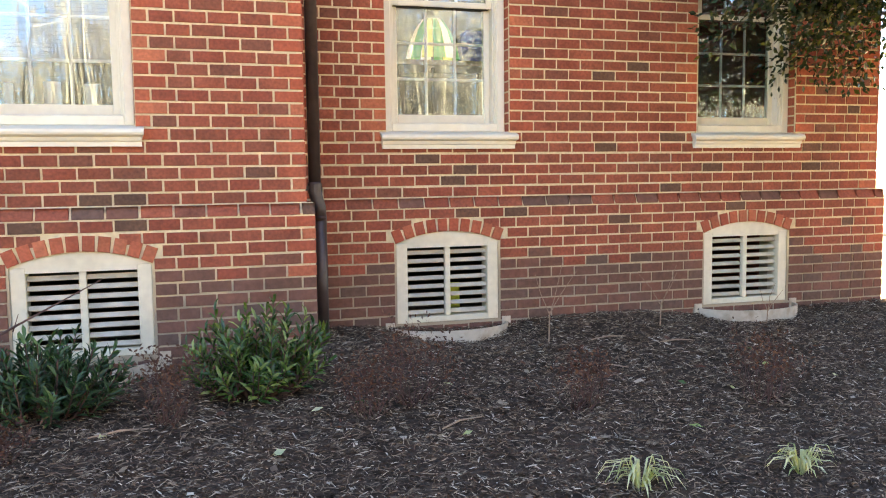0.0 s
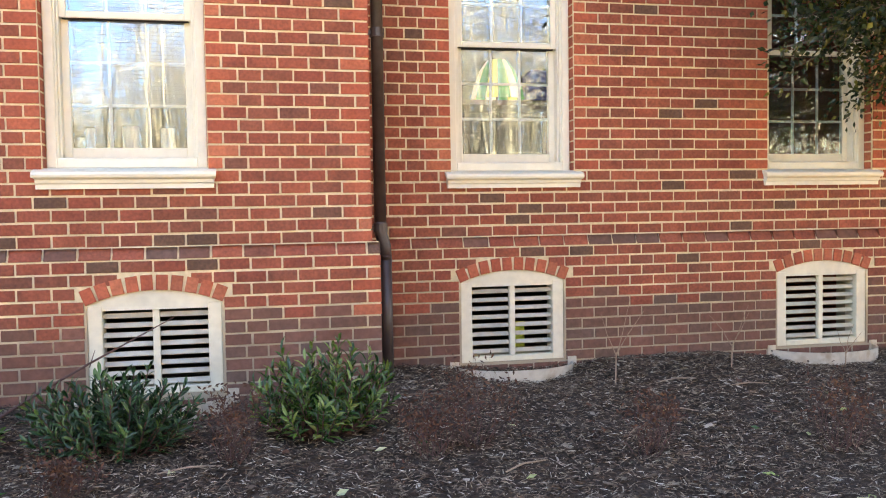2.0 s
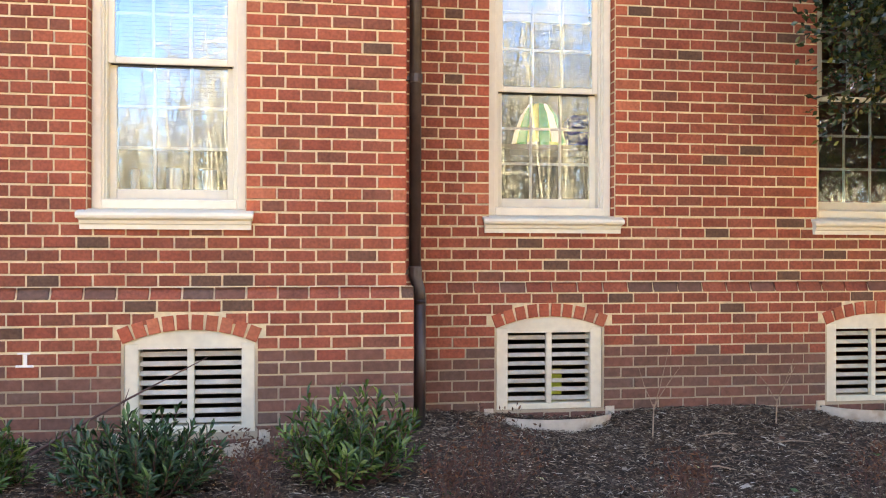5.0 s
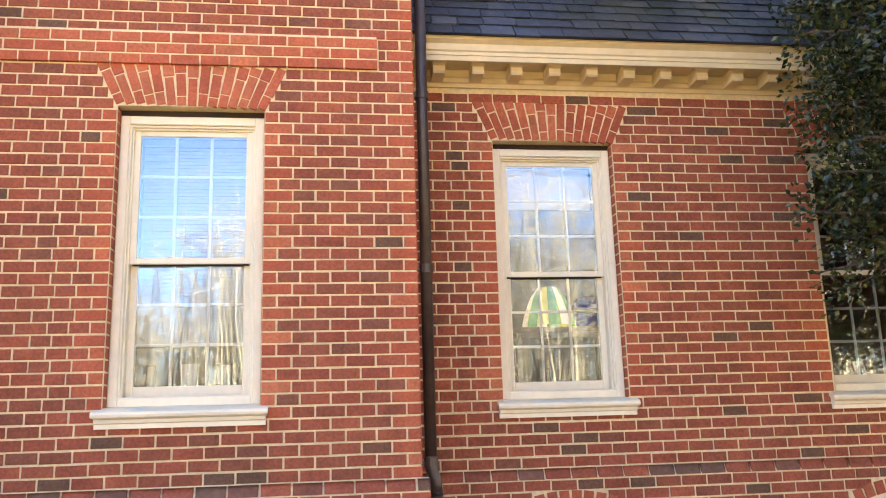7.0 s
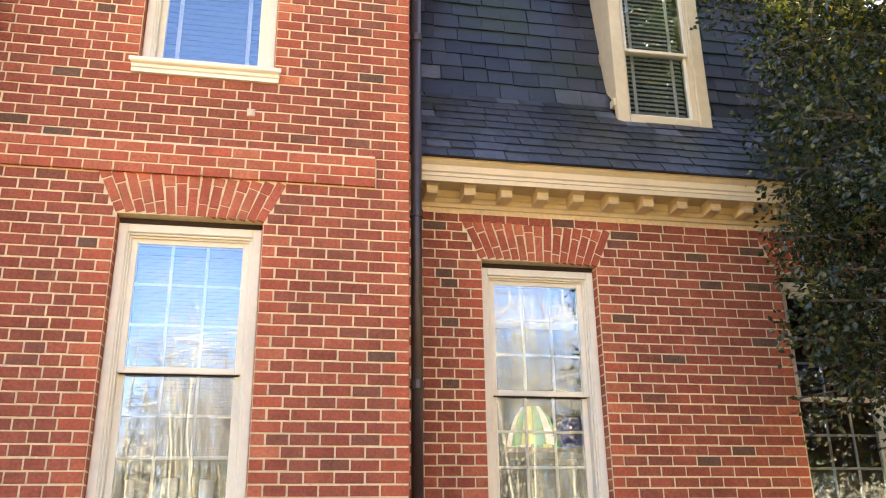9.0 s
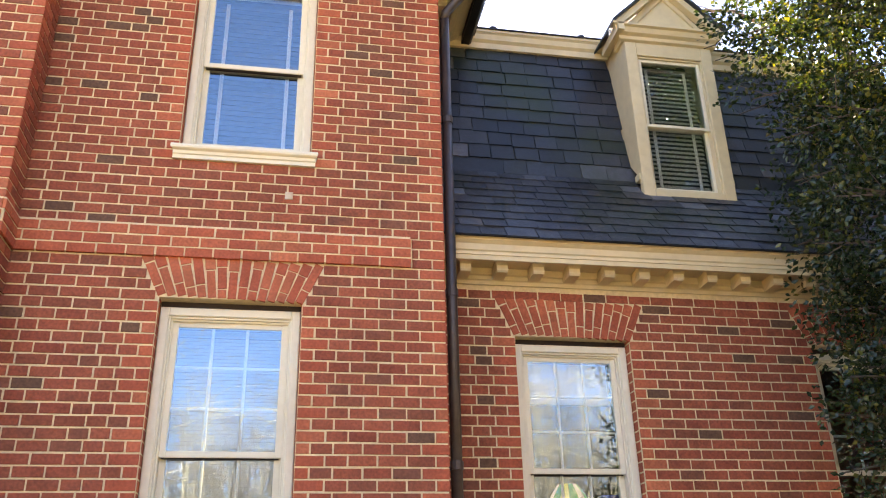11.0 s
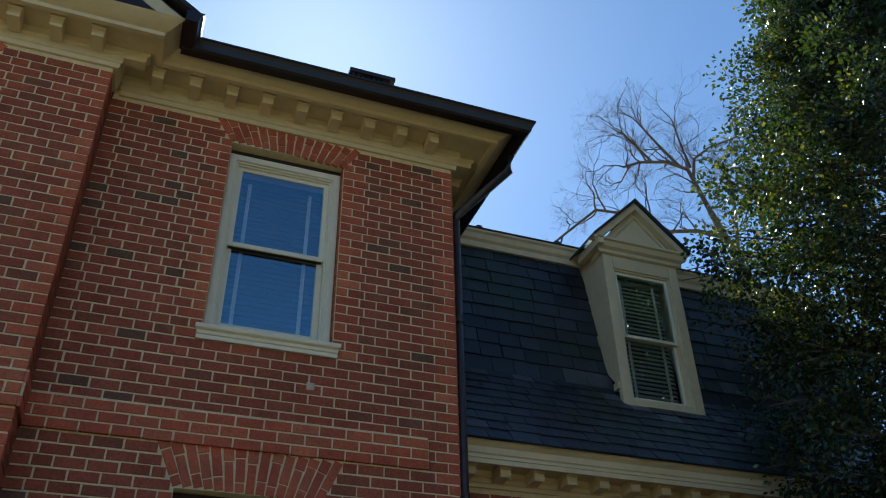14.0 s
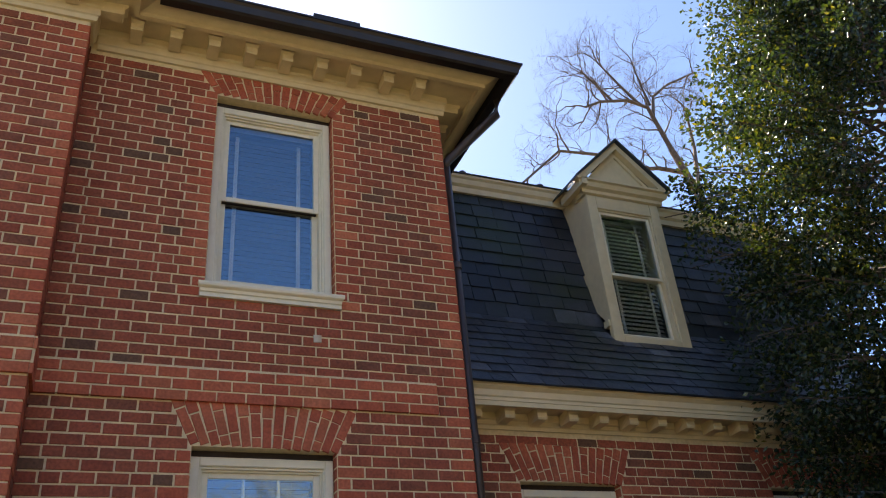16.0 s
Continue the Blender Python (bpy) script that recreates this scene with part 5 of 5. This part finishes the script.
# ---- litter on the bed ----
def litter():
    r = random.Random(83)
    spots = [(-1.9, -1.55), (-1.62, -1.62), (-0.95, -1.55), (-0.42, -1.3), (0.05, -1.38), (0.28, -1.28), (0.9, -1.1), (1.5, -0.75), (1.9, -0.9),
             (2.25, -1.4), (2.45, -1.55), (2.5, -1.1), (2.9, -1.2), (3.1, -0.8), (3.2, -1.5), (2.7, -0.4), (0.7, -1.9), (1.9, -2.1), (-0.2, -1.95), (3.4, -0.5)]
    for i, (x, y) in enumerate(spots):
        mat, word = ((M_TUFT, "pale dried fallen leaf"), (M_LAUREL, "green fallen leaf"), (M_TUFT, "pale dried fallen leaf"), (M_DRYLEAF, "curled brown fallen leaf"))[i % 4]
        g = Geo()
        t = r.uniform(0, 6.28)
        leaf(g, Vector((0, 0, 0)), Vector((math.cos(t), math.sin(t), r.uniform(0, 0.4))).normalized(), Vector((r.uniform(-0.5, 0.5), -0.5, 1)).normalized(), r.uniform(0.05, 0.09), r.uniform(0.013, 0.024))
        ob = part("fallen_leaf", g, mat, m=pose(x, y, ground_z(x, y) + 0.05))
        tagged(ob, word + " lying on the dark mulch", "leaf", "fallen leaves on the bed")
    for x, y, l, t in ((2.35, -0.25, 0.30, 0.1), (2.75, -0.5, 0.26, -0.1), (1.55, -1.3, 0.22, 0.7), (-0.85, -1.5, 0.3, 0.2), (0.75, -1.75, 0.28, 0.5), (2.6, -1.75, 0.25, 1.1), (2.0, -0.95, 0.2, -0.5)):
        e = Vector((math.cos(t), math.sin(t), 0.0))
        n = Vector((-math.sin(t), math.cos(t), 0.0))
        g = Geo().tube([-e * l / 2, n * 0.02 + Vector((0, 0, 0.008)), e * l / 2], [0.004, 0.0055, 0.003], 6)
        ob = part("fallen_stick", g, M_SAPLING, m=pose(x, y, ground_z(x, y) + 0.052))
        tagged(ob, "thin pale dead stick lying on the mulch", "stick", "dead sticks on the bed")


litter()

# ---- window wells ----
def well(v, y, label):
    x0, x1, z0, _ = v
    c, r, d = (x0 + x1) / 2, (x1 - x0) / 2 + 0.06, 0.30
    t = thing("window_well", (c, y - OUT, z0 - 0.02), label, "window well", "curved window wells")
    g = Geo()
    pts = [(r * math.cos(a), -d * math.sin(a)) for a in np.linspace(0, math.pi, 25)]
    for (xa, ya), (xb, yb) in zip(pts, pts[1:]):
        k = 0.97
        g.face([(xa, ya, -0.25), (xb, yb, -0.25), (xb, yb, 0), (xa, ya, 0)])
        g.face([(xa * k, ya * k, 0), (xb * k, yb * k, 0), (xb * k, yb * k, -0.25), (xa * k, ya * k, -0.25)])
        g.face([(xa, ya, 0), (xb, yb, 0), (xb * k, yb * k, 0), (xa * k, ya * k, 0)])
    part("rim", g, M_STEEL, t, "stained pale steel rim", smooth=False)
    for s in (-1, 1):
        part("flange", box(s * r - 0.035, -0.012, -0.07, s * r + 0.035, 0.0, 0.035), M_STEEL, t)
        part("bolt", Geo().tube([(s * r, -0.018, -0.01), (s * r, -0.008, -0.01)], 0.008, 6), M_GUTTER, t)


well(VENT1, Y1, "curved steel window well half hidden by a shrub")
well(VENT2, Y2, "curved steel window well with a scratched rim")
well(VENT3, Y2, "curved steel window well half buried in mulch")

# ---- things seen through the glass ----
shade = thing("roller_shade", (WIN2[0] + 0.12, Y2 + 0.30, 3.10), "white roller shade drawn down a little way", "shade")
part("cloth", box(0, 0, 0, WIN2[1] - WIN2[0] - 0.24, 0.004, 0.34), M_CUP, shade)
part("bottom_bar", box(0, -0.006, -0.014, WIN2[1] - WIN2[0] - 0.24, 0.010, -0.0005), M_CUP, shade)

skirt = thing("striped_lampshade", (1.45, Y2 + 0.55, 2.14), "lit green, lime and white striped lampshade in the window", "lampshade")
for k in range(14):
    a0, a1 = 2 * math.pi * k / 14, 2 * math.pi * (k + 0.94) / 14
    g = Geo()
    ring = [(0.23, 0.0), (0.205, 0.10), (0.15, 0.24), (0.085, 0.33)]
    for (ra_, za), (rb_, zb) in zip(ring, ring[1:]):
        g.face([(ra_ * math.cos(a0), ra_ * math.sin(a0), za), (ra_ * math.cos(a1), ra_ * math.sin(a1), za), (rb_ * math.cos(a1), rb_ * math.sin(a1), zb), (rb_ * math.cos(a0), rb_ * math.sin(a0), zb)])
    part("panel", g, (M_GREEN, M_LIME, M_GREEN, M_LITWHITE)[k % 4], skirt)
part("stem", Geo().tube([(0, 0, -0.87), (0, 0, 0.33)], 0.012, 8), M_DARK, skirt)
# simple solid standing in for a lit blue glass object
navy = Geo()
navy.prism([(0, 0), (0.2, 0.01), (0.21, 0.2), (0.17, 0.25), (0.04, 0.25), (-0.01, 0.2)], lambda a, b, e: (a, 0.10 * e, b))
nv = thing("navy_cushion", (1.66, Y2 + 0.40, 2.12), "navy glass piece beside the striped shade, coloured bluer as if lit", "cushion")
part("cover", navy, M_NAVY, nv)
table = thing("side_table", (1.1, Y2 + 0.36, 1.2), "dark wooden table behind the window", "table")
part("tabletop", box(0, 0, 0.88, 0.9, 0.5, 0.92), M_FLOOR, table)
for u, v in ((0.03, 0.03), (0.83, 0.03), (0.03, 0.43), (0.83, 0.43)):
    part("leg", box(u, v, 0, u + 0.04, v + 0.04, 0.879), M_FLOOR, table)
stool = tagged(part("window_stool", box(WIN1[0] + 0.03, 0.335, 1.595, WIN1[1] - 0.03, 0.50, 1.63), M_PAINT), "painted inner window ledge", "window ledge", kind="structure")


def cup(x, y, z, r, h):
    t = thing("white_cup", (x, y, z), "white china cup on the inner window ledge", "cup", "cups on the ledge")
    prof = [(r * 0.8, 0), (r, h * 0.3), (r, h), (r * 0.9, h), (r * 0.88, h * 0.3), (0.004, h * 0.12)]
    g, n = Geo(), 16
    for q, p in zip(prof, prof[1:]):
        for k in range(n):
            a0, a1 = 2 * math.pi * k / n, 2 * math.pi * (k + 1) / n
            g.face([(q[0] * math.cos(a0), q[0] * math.sin(a0), q[1]), (q[0] * math.cos(a1), q[0] * math.sin(a1), q[1]), (p[0] * math.cos(a1), p[0] * math.sin(a1), p[1]), (p[0] * math.cos(a0), p[0] * math.sin(a0), p[1])])
    part("body", g, M_CUP, t, smooth=True)


cup(-1.34, 0.41, 1.631, 0.055, 0.20)
cup(-1.10, 0.42, 1.631, 0.05, 0.19)
cup(-1.60, 0.42, 1.631, 0.03, 0.19)
tagn = thing("yellow_tag", (1.44, Y2 + 0.16, 0.14), "bright yellow-green plastic tag behind the vent louvres", "tag")
part("plate", box(0, 0, 0, 0.10, 0.006, 0.20), M_YELLOW, tagn)

# ---- small things outside ----
smear = thing("mortar_smear", (-2.162, -OUT, 0.574), "white smear of old mortar on the brick plinth", "mortar smear")
for x0, z0, x1, z1 in ((-0.045, 0.036, 0.03, 0.048), (-0.01, -0.03, 0.012, 0.0355), (-0.055, -0.045, 0.05, -0.0305)):
    part("streak", box(x0, -0.012, z0, x1, -0.001, z1, c=0.003), M_WHITE, smear)
plate = thing("wall_plate", (-0.956, 0.0, 4.436), "small grey plate fixed to the brick", "plate")
part("plate", box(-0.03, -0.014, -0.03, 0.03, -0.002, 0.03, c=0.003), M_STEEL, plate)
for x in (1.08, 2.07):
    capt = thing("roof_vent_cap", (x, ST[1][0] - 0.02, ST[1][1] + 0.19), "small dark mushroom vent cap on the roof edge", "vent cap", "roof vent caps")
    part("neck", Geo().tube([(0, 0, 0), (0, 0, 0.05)], 0.025, 8), M_GUTTER, capt)
    part("hood", Geo().tube([(0, 0, 0.045), (0, 0, 0.06), (0, 0, 0.085), (0, 0, 0.095)], [0.05, 0.055, 0.045, 0.02], 10), M_GUTTER, capt)


stick = thing("dead_branch", (-2.02, -0.42, 0.08), "thin dead branch leaning across the basement vent", "branch")
sg = Geo()
sg.tube([(0, 0, -0.02), (0.25, 0.06, 0.13), (0.53, 0.14, 0.28), (0.98, 0.25, 0.51)], [0.010, 0.009, 0.007, 0.003], 6)
sg.tube([(0.5, 0.13, 0.24), (0.53, 0.15, 0.34)], [0.004, 0.002], 4)
part("stick", sg, M_TWIG, stick)

build_slates()
